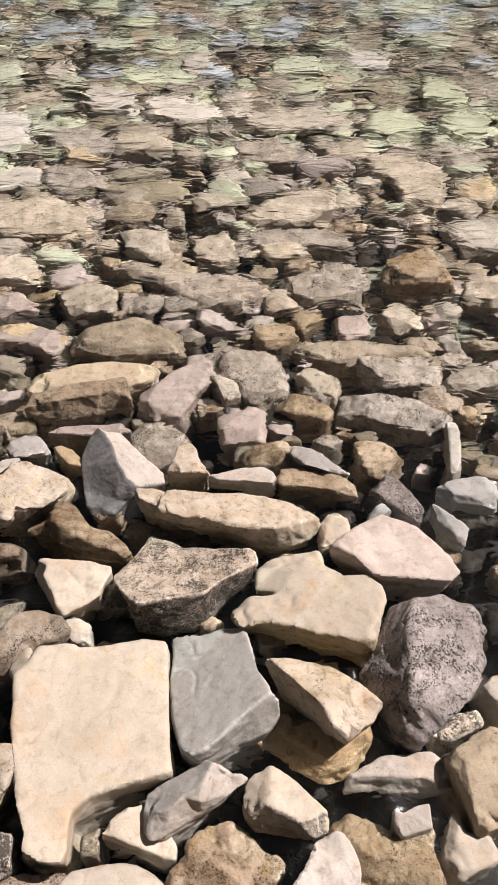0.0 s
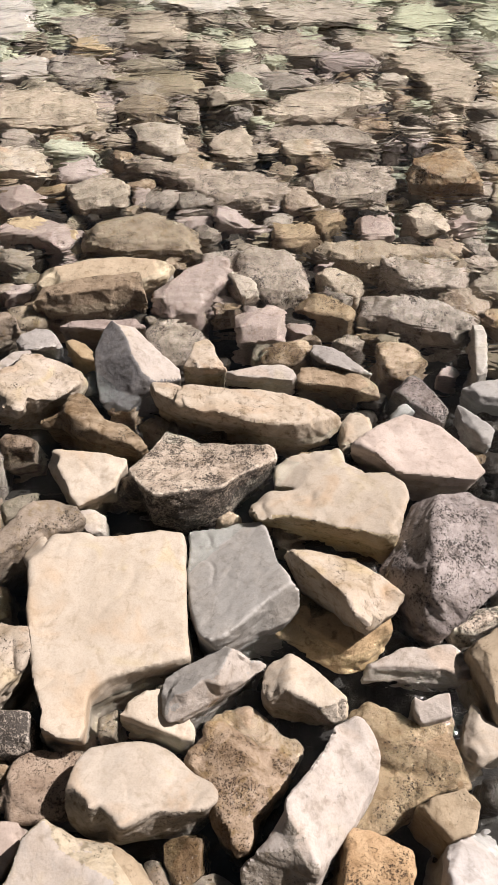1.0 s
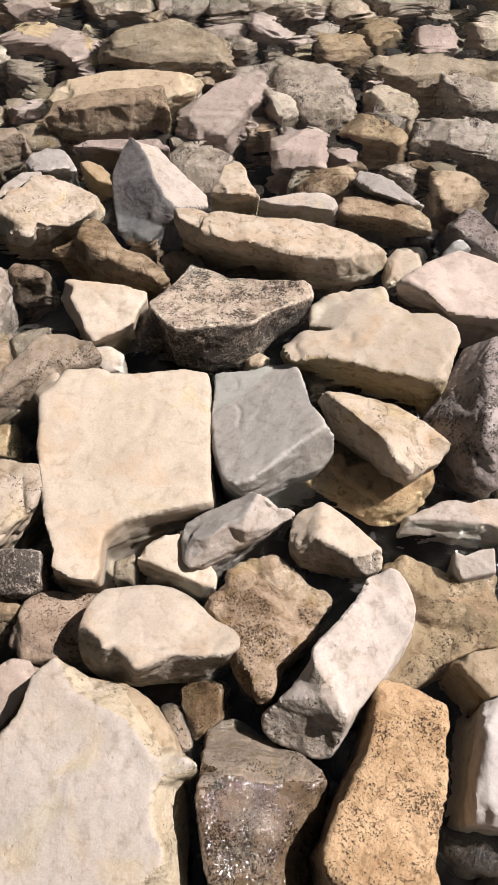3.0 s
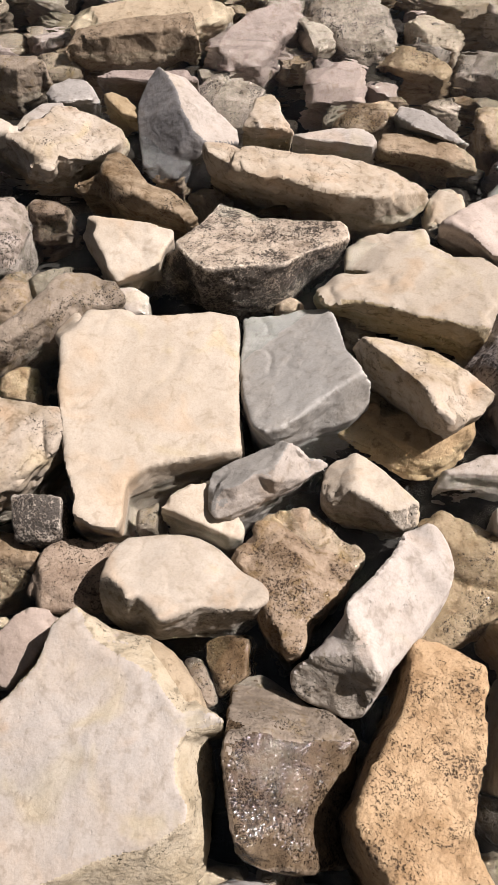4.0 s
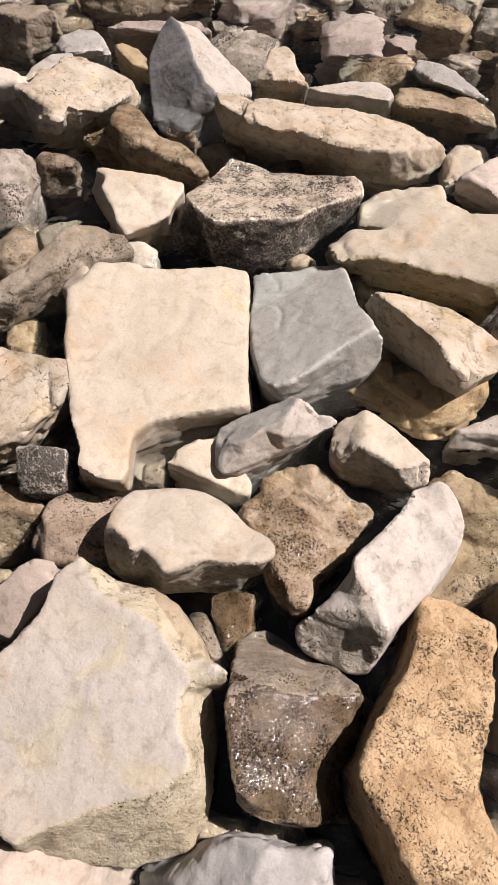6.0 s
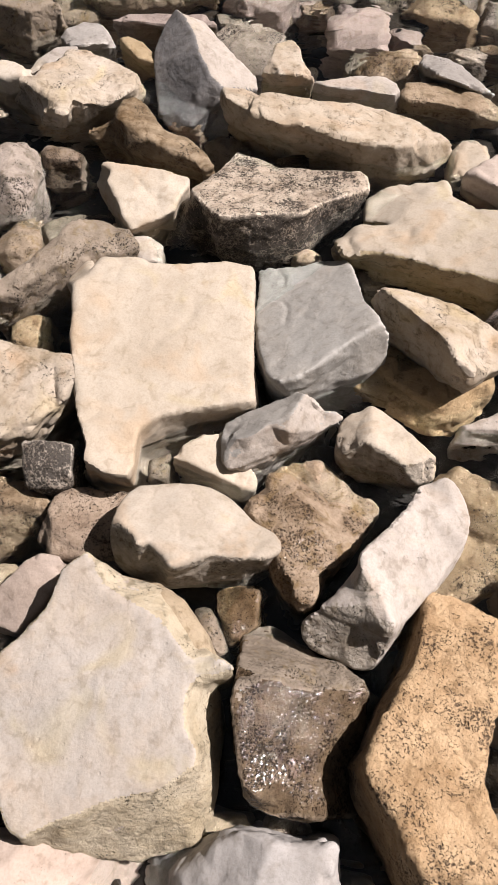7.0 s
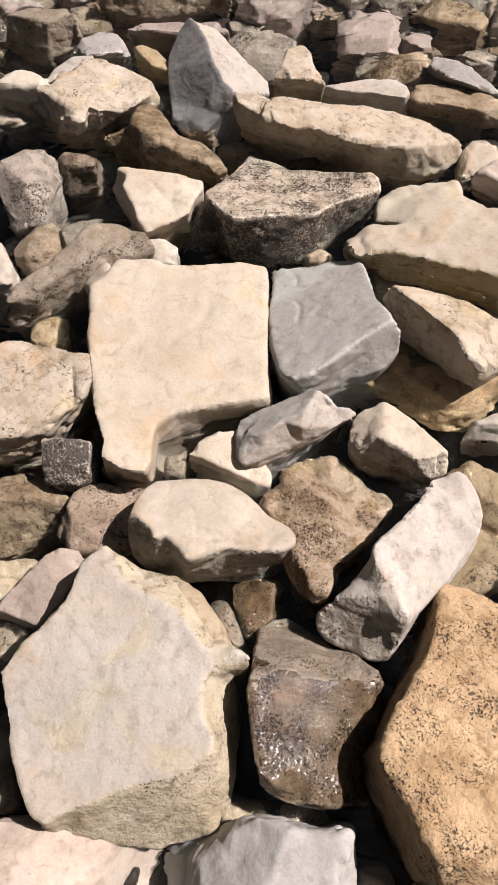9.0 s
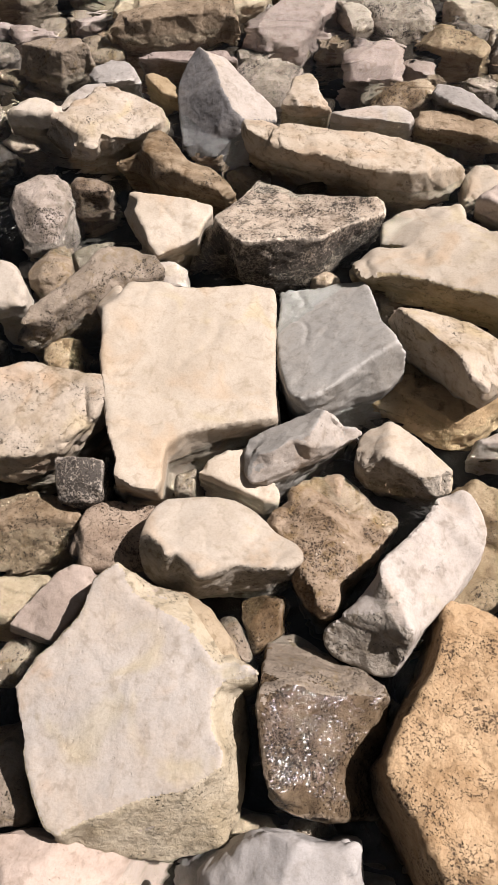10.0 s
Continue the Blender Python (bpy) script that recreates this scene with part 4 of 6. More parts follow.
# lower front facets darkened with mottled tone, as shade in the colour
hewn("pale", 0.085, 0.214, 0.143, [(6.8, 19.8, -1.9), (10.7, 21.5, -3.9), (12.7, 20.3, -4.5), (14.5, 16.9, -4.8), (14.7, 12.5, -4.2), (14.2, 10.1, -3.6), (12.3, 6.7, -4.3), (9.9, 3.5, -3.3), (7.2, -0, -2.3), (3.1, -4.9, -0.3), (1.6, -7.9, 1.2), (0.9, -6.8, 4.7), (0.1, -5.5, 4.8), (-0.7, -3.4, 4.8), (-1.9, -1.6, 5.1), (-3.3, -0.8, 5.6), (-4.4, 0.7, 5.8), (-4.9, 2.6, 5.7), (-4.5, 3.7, 5.4), (-0.1, 8.3, 2.8), (4.5, 15.2, -0.3)],
     [(-5.8, 0.5, 2.2), (-7.7, -3.1, 1.2), (-9.7, -4.7, 0.7), (-5.3, -2.3, 2.9), (-3.2, -4, 3.9), (-0.9, -6.6, 3.9), (-0.6, -8.9, 2.7), (-11.8, -6.2, -1.3), (-12.8, -7.7, -2.8), (-12.6, -9.1, -4.3), (-10.7, -10.3, -5.8), (-6.8, -11.5, -6.3), (-3.8, -13, -5.8), (-1.4, -13, -3.3), (-0.2, -10.9, -1.3)],
     [(17, 21, 22, 24, 25, 26, 12, 13, 14, 15, 16), (12, 26, 27, 10, 11), (22, 23, 24), (24, 23, 28, 29, 30, 31, 32, 33, 34, 27, 26, 25), (10, 27, 34, 35)],
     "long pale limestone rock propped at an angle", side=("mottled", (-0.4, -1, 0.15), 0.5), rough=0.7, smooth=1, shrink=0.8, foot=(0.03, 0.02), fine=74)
hewn("brown", -0.037, 0.305, 0.079, [(-12.8, 3.6, 1.3), (-9, 9.9, -1.8), (-6.6, 13.8, -3.7), (-0.6, 14.8, -1.9), (4.2, 13.1, -5.2), (7.1, 10.2, -4.5), (10.4, 9.1, -4.7), (11.1, 7.5, -4.2), (10.2, 4.6, -2.9), (8.3, 2.6, -1.8), (5.7, -2.1, 0.4), (1.9, -7.7, 3.2), (1.5, -10.7, 4.4)],
     [(0.8, -12.9, 5.4), (-1.4, -14.4, 6.3), (-2.2, -11.8, 5.5), (-3.7, -8.6, 4.5), (-5.1, -5.6, 3.6), (-9.2, 0.4, 1.9), (-1.4, -14.5, 1.1), (-4.5, -11.3, -2.9), (-7.1, -5.3, -2.9), (-1.9, 3.6, 2.6), (3.3, 3.2, -0.9), (1, 8.5, -2.9)],
     [(0, 1, 2, 22, 18), (2, 3, 24, 22), (3, 4, 5, 24), (24, 5, 6, 7, 8, 23), (22, 24, 23, 9, 10, 11), (23, 8, 9), (22, 11, 12, 13, 14, 15, 16, 17, 18), (14, 19, 20, 16, 15), (16, 20, 21, 18, 17)],
     "brown rough-grained triangular rock", rough=1.3, smooth=1, shrink=0.85, fine=64, cap=False)
hewn("wetbrown", -0.033, 0.004, 0.118, [(-10.8, 12, -6.8), (-9.1, 13.2, -7.8), (-5.9, 13.7, -8.8), (-4, 12.5, -7.8), (1.3, 9.8, -5.8), (6, 8.2, -3.3), (9.1, 5.9, 0.2), (9.9, 4.1, 0.2), (9.3, 2.3, -1.8), (-10.9, 3.5, 5.7), (-4.2, 4.2, 4.2), (-2.3, 3.1, 3.9), (1.4, 3.2, 2.7)],
     [(4.1, 4, 2), (7.8, 3.4, 1.2), (-10.8, -0.9, 6.2), (-8.7, -8, 6.4), (-7.7, -12.7, 6.4), (-6.6, -13.7, 6), (-3.9, -14.4, 5), (-0.7, -14.5, 3.7), (5, -14.1, 0.7), (10.7, -13.3, -6.8), (10.6, -4.2, -6.3), (7.7, -0.7, -0.3), (2.6, -6.4, 1.5)],
     [(0, 1, 2, 3, 10, 9), (3, 4, 5, 13, 12, 11, 10), (5, 6, 7, 14, 13), (14, 7, 8, 24), (9, 10, 11, 12, 13, 14, 24, 25, 16, 15), (16, 25, 21, 20, 19, 18, 17), (25, 24, 23, 22, 21), (24, 8, 23)],
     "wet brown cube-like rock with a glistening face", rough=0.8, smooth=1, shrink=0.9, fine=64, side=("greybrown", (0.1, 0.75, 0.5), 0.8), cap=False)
hewn("orange", 0.158, -0.042, 0.163, [(0.6, 25.9, -5.5), (4.3, 25.2, -5.2), (11.3, 21.9, -4), (10.3, 14.6, -1.4), (9.4, 8.2, 0.9), (7.2, 2, 3), (6.6, -3, 4.8), (7, -5.9, 5.8), (8.3, -9.1, 7), (9.8, -13.7, 8.7), (13.5, -19.1, 0.7), (3.3, -24.4, -0.3), (-2.6, -13.5, 8.4), (-4.7, -9.3, 6.9), (-6.5, -6.8, 6), (-8.5, -4.2, 5), (-9.3, -1.4, 4), (-7.9, 2.1, 2.8), (-4.9, 8.2, 0.7), (-2.5, 14, -1.4), (-1.1, 18, -2.8), (-0.1, 22.7, -4.4)],
     [(-11, -2.4, -4.3), (-10.2, -6.1, -7.3), (-7.3, -10, -8.3), (-4.6, -14.2, -8.3), (-1.5, -19.7, -8.3), (-8.9, 0.2, -3.3)],
     [(17, 27, 22, 16), (16, 22, 23, 15), (15, 23, 24, 14), (14, 24, 25, 13), (13, 25, 26, 12)],
     "long orange sandstone slab speckled with dark grains", rough=0.8, smooth=1, shrink=0.9, foot=(-0.02, 0), fine=70)
hewn("cream", -0.236, 0.426, 0.058, [(-7.8, 0.6, 1.2), (-5.6, 3.7, 1.7), (-3.9, 5.5, 1.7), (0.3, 6.5, 1.2), (5.2, 3.6, 0.2), (8.2, -1.7, -0.3), (8.4, -3.7, -0.8), (5.5, -3.5, 0.2), (-0.3, -1.7, 1.7), (-3.9, -0.4, 2)],
     [(5.8, -4.4, -2.8), (0.4, -2.9, -2.8), (-4.7, -1.4, -2.3), (-7.8, -0.1, -1.3)],
     [(0, 9, 12, 13), (9, 8, 11, 12), (8, 7, 10, 11), (7, 6, 10)],
     "small cream limestone wedge in the notch of a slab", rough=0.6, smooth=1, shrink=0.8, fine=50)
# pale on faces turned sunward, dark elsewhere: light and shade in the colour
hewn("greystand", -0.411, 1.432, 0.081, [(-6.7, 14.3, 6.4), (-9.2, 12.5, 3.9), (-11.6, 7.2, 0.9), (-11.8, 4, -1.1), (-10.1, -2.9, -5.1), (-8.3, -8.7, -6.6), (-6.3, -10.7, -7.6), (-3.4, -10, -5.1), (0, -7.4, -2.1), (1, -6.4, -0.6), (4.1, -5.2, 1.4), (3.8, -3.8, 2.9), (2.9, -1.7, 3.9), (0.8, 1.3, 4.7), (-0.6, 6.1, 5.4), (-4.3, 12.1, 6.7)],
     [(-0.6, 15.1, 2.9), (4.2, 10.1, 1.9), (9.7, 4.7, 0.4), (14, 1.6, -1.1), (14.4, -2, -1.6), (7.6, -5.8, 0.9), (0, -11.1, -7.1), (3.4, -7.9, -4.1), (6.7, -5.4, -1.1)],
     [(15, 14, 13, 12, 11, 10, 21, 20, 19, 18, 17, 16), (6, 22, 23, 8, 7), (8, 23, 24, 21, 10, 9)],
     "upright grey pointed stone, sunlit and shaded sides in its colour", rough=0.45, smooth=1, shrink=0.85, foot=(0.02, 0.06), fine=70, side=("pale", (1, 0.7, 0.45), 0.35))
hewn("bar", -0.065, 1.268, 0.082, [(-27, 7.5, 4.3), (-22.1, 7.2, 4.3), (-10.2, 6.7, 3.3), (-3, 6.7, 2.6), (6.2, 6.5, 1.8), (14.8, 5.6, 0.8), (20.1, 3.4, -0), (25.5, 0.2, -0.7), (19.3, -4.1, 1.8), (13.6, -5.9, 2.6), (6.7, -5.8, 3.3), (-2.3, -4.4, 4.3), (-8.1, -2.7, 4.8), (-11.9, -3.3, 4.3), (-18.5, -1.1, 5.3), (-25.5, 3.3, 5.3)],
     [(26.7, -0.8, -2.2), (26.1, -2.7, -3.7), (23.8, -4.9, -4.7), (18.8, -6.9, -5.7), (15, -6.9, -6.2), (7.7, -5.4, -6.2), (-1.2, -1.9, -5.2), (-7.9, -1.7, -4.2), (-12.1, -0.6, -4.2), (-21.7, 1.5, -3.2), (-25.6, 4.1, -2.2), (-27.2, 6.7, 0.3)],
     [(7, 16, 17, 18, 19, 8), (8, 19, 20, 9), (9, 20, 21, 10), (10, 21, 22, 11), (11, 22, 23, 12), (12, 23, 24, 13), (13, 24, 25, 14), (14, 25, 26, 27, 15), (15, 27, 0)],
     "long cream limestone bar with ochre stains lying across others", rough=0.9, smooth=1, shrink=0.85, foot=(0, 0.05), fine=70)
hewn("pitted", -0.199, 1.055, 0.056, [(-9.1, 17.9, -2.1), (-3.7, 15.6, -1.6), (0.6, 12.9, -0.6), (11.1, 11.5, 0.9), (20.3, 10.9, 1.6), (21.5, 9.7, 1.4), (21.9, 6.8, 1), (16.6, 1.9, 3.4), (11.9, -1.9, 4.9), (8.5, -5.9, 6.4), (2.7, -8.1, 7.9), (-4.2, -9.6, 8.7), (-8.3, -10.8, 9), (-12.2, -7.2, 8.2), (-14.8, -3.7, 6.9), (-16.6, -0.9, 5.4), (-12.4, 7.6, 1.9)],
     [(22.2, 6.7, -4.6), (18.7, 3.1, -6.6), (13.2, -1.2, -7.6), (8, -9.2, -7.6), (-2, -12.7, -7.6), (-10, -11.6, -5.6), (-9.8, -11, 3.4), (-11.9, -6.3, -11.6), (-22.4, -4.4, -14.6), (-21.6, 0.7, -2.6), (-18.5, -0.8, 1.9)],
     [(7, 6, 17, 18), (8, 7, 18, 19), (9, 8, 19, 20), (10, 9, 20, 21), (11, 10, 21, 22), (12, 11, 22, 23), (13, 12, 23, 22, 24, 25, 26, 27, 14)],
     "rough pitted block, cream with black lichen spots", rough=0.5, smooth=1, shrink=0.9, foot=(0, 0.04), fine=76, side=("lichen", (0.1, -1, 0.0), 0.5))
hewn("cream", 0.171, 0.976, 0.069, [(-22.5, -1.8, 2.5), (-16.8, 2.6, 1.9), (-8.8, 3.9, 1.6), (-6.9, 7.3, 1.6), (-9.2, 14, -1.9), (-11.4, 15.7, -0.9), (-9.4, 16.7, -0.4), (1.2, 18.3, -0.2), (2.3, 18.1, -0.1), (3.4, 13.1, 0.9), (9, 8.7, 1.9), (15.4, 8.8, 2.2), (18.3, 4.9, 3), (18.6, 0.6, 3.8), (16.1, -6.7, 5.1), (15.4, -11.8, 6), (12.1, -11.9, 5.8)],
     [(10.5, -8.5, 5.2), (8.4, -11.5, 5.6), (4.8, -10.3, 5.2), (-0.2, -9.5, 4.9), (-6.4, -7, 4.1), (-11.5, -5.8, 3.7), (-19.3, -6, 3.4), (-14.8, 13.6, -2.9), (-15.4, 6.7, -1.9), (18.3, -8, -3.4), (16.8, -10.3, -7.9), (12.9, -12.7, -9.4), (8.4, -10, -9.9), (1.7, -8.2, -9.9), (-6.5, -5.8, -9.9), (-15, -3.2, -6.9), (-19.5, -3.9, -2.4)],
     [(0, 1, 2, 3, 7, 8, 9, 10, 11, 12, 13, 14, 15, 16, 17, 18, 19, 20, 21, 22, 23), (3, 4, 5, 6, 7), (2, 25, 24, 5, 4, 3), (15, 26, 27, 28, 18, 17, 16), (18, 28, 29, 19), (19, 29, 30, 20), (20, 30, 31, 21), (21, 31, 32, 22), (22, 32, 33, 23)],
     "cream and yellow limestone rock with a lobed worn outline", rough=0.6, smooth=3, shrink=0.85, foot=(0, 0.05), fine=72, side=("flank", (0, -1, -0.1), 0.42), cap=False)
hewn("pinkpale", 0.378, 1.130, 0.087, [(-15.3, 2.4, 0.3), (-12.8, 4.9, 0.3), (-7.6, 9.8, -0.2), (0.8, 15.1, -1.2), (7.3, 11.6, -0.2), (11.6, 7.7, 0.3), (17.3, -0.5, 0.8), (19.1, -6, 1.3), (16.1, -9.1, 1.3), (7.5, -8.5, 1.8), (-0.4, -7.8, 2.1), (-4.4, -7.6, 2.1), (-9.4, -1.1, 2.3), (-12.6, 1.4, 2.3)],
     [(-13.8, 1.9, -3.7), (-8.8, -1.1, -4.7), (-3.5, -6, -1.7), (8.8, -7.1, -2.7)],
     [(0, 13, 12, 15, 14), (12, 11, 16, 15), (11, 10, 9, 17, 16)],
     "pale pinkish flat limestone rock", rough=0.5, smooth=3, shrink=0.85, foot=(0, 0.04), fine=60)
hewn("cream", -0.487, 1.040, 0.087, [(-8.7, 6.3, 2.8), (-6.6, 6.7, 2.8), (-1.1, 6.5, 2.3), (4.5, 6.2, 1.8), (10.9, 4.8, 1.3), (11.1, 3.1, 0.8), (9.3, -0.8, 1.3), (8.6, -3.5, 0.3), (4.8, -6.7, 0.3), (0.3, -9.3, -0.2), (-1.7, -7.2, 1.3), (-3.6, -3.4, 1.8), (-6.4, 1.2, 2.3)],
     [(-11.4, 6.9, -0.7), (-9.9, 3.1, -4.7), (-5.8, -2.5, -5.7), (-1, -8, -3.7), (6.8, -3.2, -4.7)],
     [(0, 12, 11, 14, 13), (11, 10, 9, 16, 15, 14), (9, 8, 7, 17, 16)],
     "creamy white triangular rock", rough=0.6, smooth=1, shrink=0.8, foot=(0, 0.03), fine=52)
hewn("layered", -0.470, 1.197, 0.088, [(-11.8, 5.5, 3.7), (-9.2, 9.9, 3.7), (-7.2, 10.5, 3.2), (-3.2, 7.6, 2.7), (1.2, 2.1, 2.2), (7, 0.4, 1.2), (11.6, -2.7, 0.7), (13.9, -5.4, -0.3), (12.2, -6.9, -0.3), (8.4, -5.1, 1.2), (2.8, -3.9, 2.7)],
     [(-1.6, -1.7, 3.2), (-7.1, 2, 4), (-17.1, 2.6, -0.8), (-11.2, 2.8, -3.8), (-2.6, -1.9, -5.8), (3.7, -3.2, -5.8), (8.7, -4.1, -5.8), (11.6, -5.3, -3.8), (-5.8, -2, 0.2), (-4.4, -1.2, -2.8)],
     [(0, 1, 2, 3, 4, 12), (4, 5, 6, 7, 8, 9, 10, 11, 12), (0, 12, 19, 14, 13), (12, 11, 20, 19), (11, 10, 15, 20), (19, 20, 15, 14), (10, 9, 16, 15), (9, 8, 18, 17, 16)],
     "brown rock with thin rusty layers", rough=0.9, smooth=1, shrink=0.85, foot=(0, 0.03), fine=60, cap=False)
hewn("stained", -0.619, 0.498, 0.130, [(-19.2, 10, 2), (-11.6, 8.7, 2), (-5.3, 11.5, 1.5), (0.8, 10.3, 1), (5.7, 9.4, 1), (9.2, 9.3, 1), (10.5, 7.8, 1), (11, 4.4, 1.5), (9.5, 0.5, 1.5), (8.3, -1, -0), (6.2, -2.6, 1.5), (4.6, -7, 2), (1.3, -8.7, 2.5), (-4.1, -9.8, 2.5), (-10, -9.5, 2), (-18.3, -2.4, 1)],
     [(10.2, 4.2, -3), (7.6, -0.1, -4), (3.4, -6, -3), (-0.4, -8.3, -4), (-6.6, -10.7, -5), (-12.7, -10, -5)],
     [(7, 16, 17, 9, 8), (9, 17, 18, 11, 10), (11, 18, 19, 12), (12, 19, 20, 13), (13, 20, 21, 14)],
     "rough cream rock mottled with ochre", rough=1.3, smooth=1, shrink=0.85, fine=60)
hewn("lichen", -0.528, 0.382, 0.120, [(-5.6, 2.9, 1), (-2, 3.7, 1), (2.5, 3.6, 1), (3.8, 3.4, 0.8), (4.1, 0.7, 0.5), (4.4, -2.3, 0)],
     [(3.2, -3.6, -2), (0.1, -4.7, -2), (-4.8, -4, -3), (-4.6, -1.1, 0), (-1.1, 2.7, 1.5), (0.1, -1.1, 1)],
     [(0, 1, 2, 10), (2, 3, 4, 5, 11, 10), (0, 10, 11, 9), (5, 6, 7, 11), (11, 7, 8, 9)],
     "small dark brown cube-shaped stone", rough=0.7, smooth=1, shrink=0.9, fine=44, cap=False)
hewn("greybrown", -0.627, 0.832, 0.097, [(-14.8, -10.2, 0.3), (-14.2, -8.4, 0.8), (-10.9, -6.6, 1.3), (-5.5, -2, 1.8), (-1.4, 3.3, 2.3), (1, 7.7, 2.8), (2.4, 9.4, 2.3), (7.3, 12.2, 0.3), (12, 12.6, -0.2), (16.4, 7.7, -0.7), (12.6, 5.2, -1.2)],
     [(9.5, 4.1, 0.3), (5.5, 4.9, 1.3), (0.7, -0.4, 2.3), (-4.4, -6, 2.3), (-10.4, -10.6, 1.8), (-12.8, -12.1, -2.7), (-7.3, -8.5, -4.7), (-0.7, -3, -4.7), (3.3, -1.9, -3.7), (4.1, -0.2, -1.7), (7.5, 2.8, -1.2)],
     [(0, 1, 2, 3, 4, 5, 13, 14, 15), (5, 6, 12, 13), (6, 7, 8, 9, 10, 11, 12), (15, 14, 17, 16, 0), (14, 13, 18, 17), (13, 12, 20, 19, 18), (12, 11, 21, 20)],
     "long grey-brown bar of layered stone", rough=1.1, smooth=1, shrink=0.85, fine=56, cap=False)
hewn("brownblock", -0.636, 0.294, 0.037, [(-10.3, -0.7, 1.3), (-7.3, 4.6, 0.8), (-0.7, 7.2, 1.3), (5.7, 6.1, 1.8), (9.8, 3.9, 2.3), (10.5, 2.1, 3.3), (3.8, 1.9, 3.8), (-3.8, 0.5, 3.8), (-8.3, -0.6, 3.3)],
     [(9.2, -0.4, -0.7), (7.5, -2.9, -3.7), (0.5, -6.8, -5.7), (-5.1, -8, -5.7), (-11.4, -6.9, -5.7)],
     [(6, 5, 9, 10), (7, 6, 10, 11), (8, 7, 11, 12, 13)],
     "grey-brown block beside a pinkish one", rough=0.8, smooth=1, shrink=0.9, fine=50)
hewn("pinkbrown", -0.459, 0.284, 0.066, [(-6.6, 3.3, 1.9), (-4.6, 5.7, 1.4), (-1.7, 7, 0.9), (2.6, 7.2, -0.1), (7.4, 7.4, -1.6), (10.4, 3, -1.6), (7.4, -5.2, -1.6)],
     [(3.3, -5.5, 1.9), (-3.7, -6.4, 1.4), (-4.4, -1.1, 2.9), (-7.9, -3.4, -1.6), (-4.8, -6.2, -2.6), (2.6, -5.7, -1.6)],
     [(9, 0, 1, 2, 3, 4, 5, 6, 7, 8), (9, 10, 0), (9, 8, 11, 10), (8, 7, 12, 11), (7, 6, 12)],
     "pinkish brown rock with a rough sunlit top", rough=0.9, smooth=1, shrink=0.9, fine=50, cap=False)
hewn("pinkpale", -0.536, 0.144, 0.079, [(-8.1, -4.2, -0.9), (-4.1, 1.1, 0.6), (0.1, 5.9, 2.1), (2, 7, 2.1), (5.7, 6.9, 1.6), (6.5, 6.3, 1.1), (5.6, 1.5, 1.1), (4, -1.7, 1.1), (0.6, -6.1, -0.4), (-2.9, -5.6, -0.9)],
     [(-8.5, -4.7, -3.9), (-1, -6.4, -3.9)],
     [(0, 9, 10), (9, 8, 11, 10)],
     "yellowish pale rock beside the largest boulder", rough=0.8, smooth=1, shrink=0.85, fine=48)
hewn("pale", 0.370, 0.556, 0.047, [(-14.1, -0.1, 1.3), (-5.2, 4.5, 0.8), (5.3, 5.3, 0.8), (7.8, 3.6, 0.8), (9.2, -0, 1.1), (8.9, -2, 0.3), (6, -2.8, -0.2), (4.5, -0.9, 1.3), (0.9, -0.2, 1.6), (-6.3, -0.1, 1.6)],
     [(5.1, -2.5, -2.7), (-6.8, -2.3, -3.7), (-15.3, -2.5, -2.7)],
     [(7, 6, 10), (8, 7, 10, 11), (9, 8, 11), (0, 9, 11, 12)],
     "flat pale limestone piece with a dark broken edge", rough=0.9, smooth=1, shrink=0.85, foot=(0, 0.03), fine=50)
hewn("pale", 0.359, 0.457, 0.074, [(-4.2, 2.4, 1.1), (-2.3, 1.4, 1.1), (0.5, 2.6, 1.1), (3.8, 3.4, 1.1), (3.9, 0.3, 0.6), (3.9, -1.1, 0.1), (-2.8, -2.9, -0.4), (-3.9, -1.3, 0.6)],
     [(3.3, -1.7, -2.4), (-2.3, -3, -2.9)],
     [(6, 5, 8, 9)],
     "small pale stone with a notched top lying on a boulder", rough=0.7, smooth=1, shrink=0.85, fine=40)
hewn("brownblock", 0.310, 0.355, 0.034, [(-12, 10.5, -1.4), (-7.4, 12.1, -1.4), (-1.7, 10.5, -0.4), (1.9, 7.6, 1.1), (9.5, 9.7, 1.6), (8.6, 3.7, 2.6), (10.5, -1.5, 2.1), (11.3, -4.6, 1.6), (7.6, -5, 2.1)],
     [(4.3, -6.1, 1.6), (1.6, -7.2, 1.1), (-3.2, -9.6, -1.4), (-9.7, -12.6, -3.4), (-13.4, -11.5, -4.4), (-7.9, -0.3, -3.4), (-3.7, 3.6, 1.6), (2.4, 3.3, 2.1), (1.3, -2.7, -1.4)],
     [(0, 1, 2, 3, 16, 15, 14), (3, 4, 5, 16), (16, 5, 6, 7, 8, 9, 17), (14, 15, 17, 11, 12, 13), (15, 16, 17), (17, 9, 10, 11)],
     "broad wet brown boulder lying low between the rocks", rough=1.2, smooth=2, shrink=0.95, fine=60, cap=False)
hewn("yellow", 0.359, 0.246, 0.082, [(-5.3, 2, 0.3), (-1.6, 3.7, 1), (4, 5.2, 1.8), (6.3, 2.1, 1.8), (4.5, -2.9, 1.8), (0.2, -4, 0.8), (-1.2, -2.3, 0.8), (-3.4, 0.2, 0.3)],
     [(0.2, -4.5, -4.2), (-3.6, 0.5, -4.2)],
     [(7, 6, 5, 8, 9), (0, 7, 9)],
     "yellow ochre limestone piece beside a white slab", rough=0.8, smooth=1, shrink=0.85, fine=46)
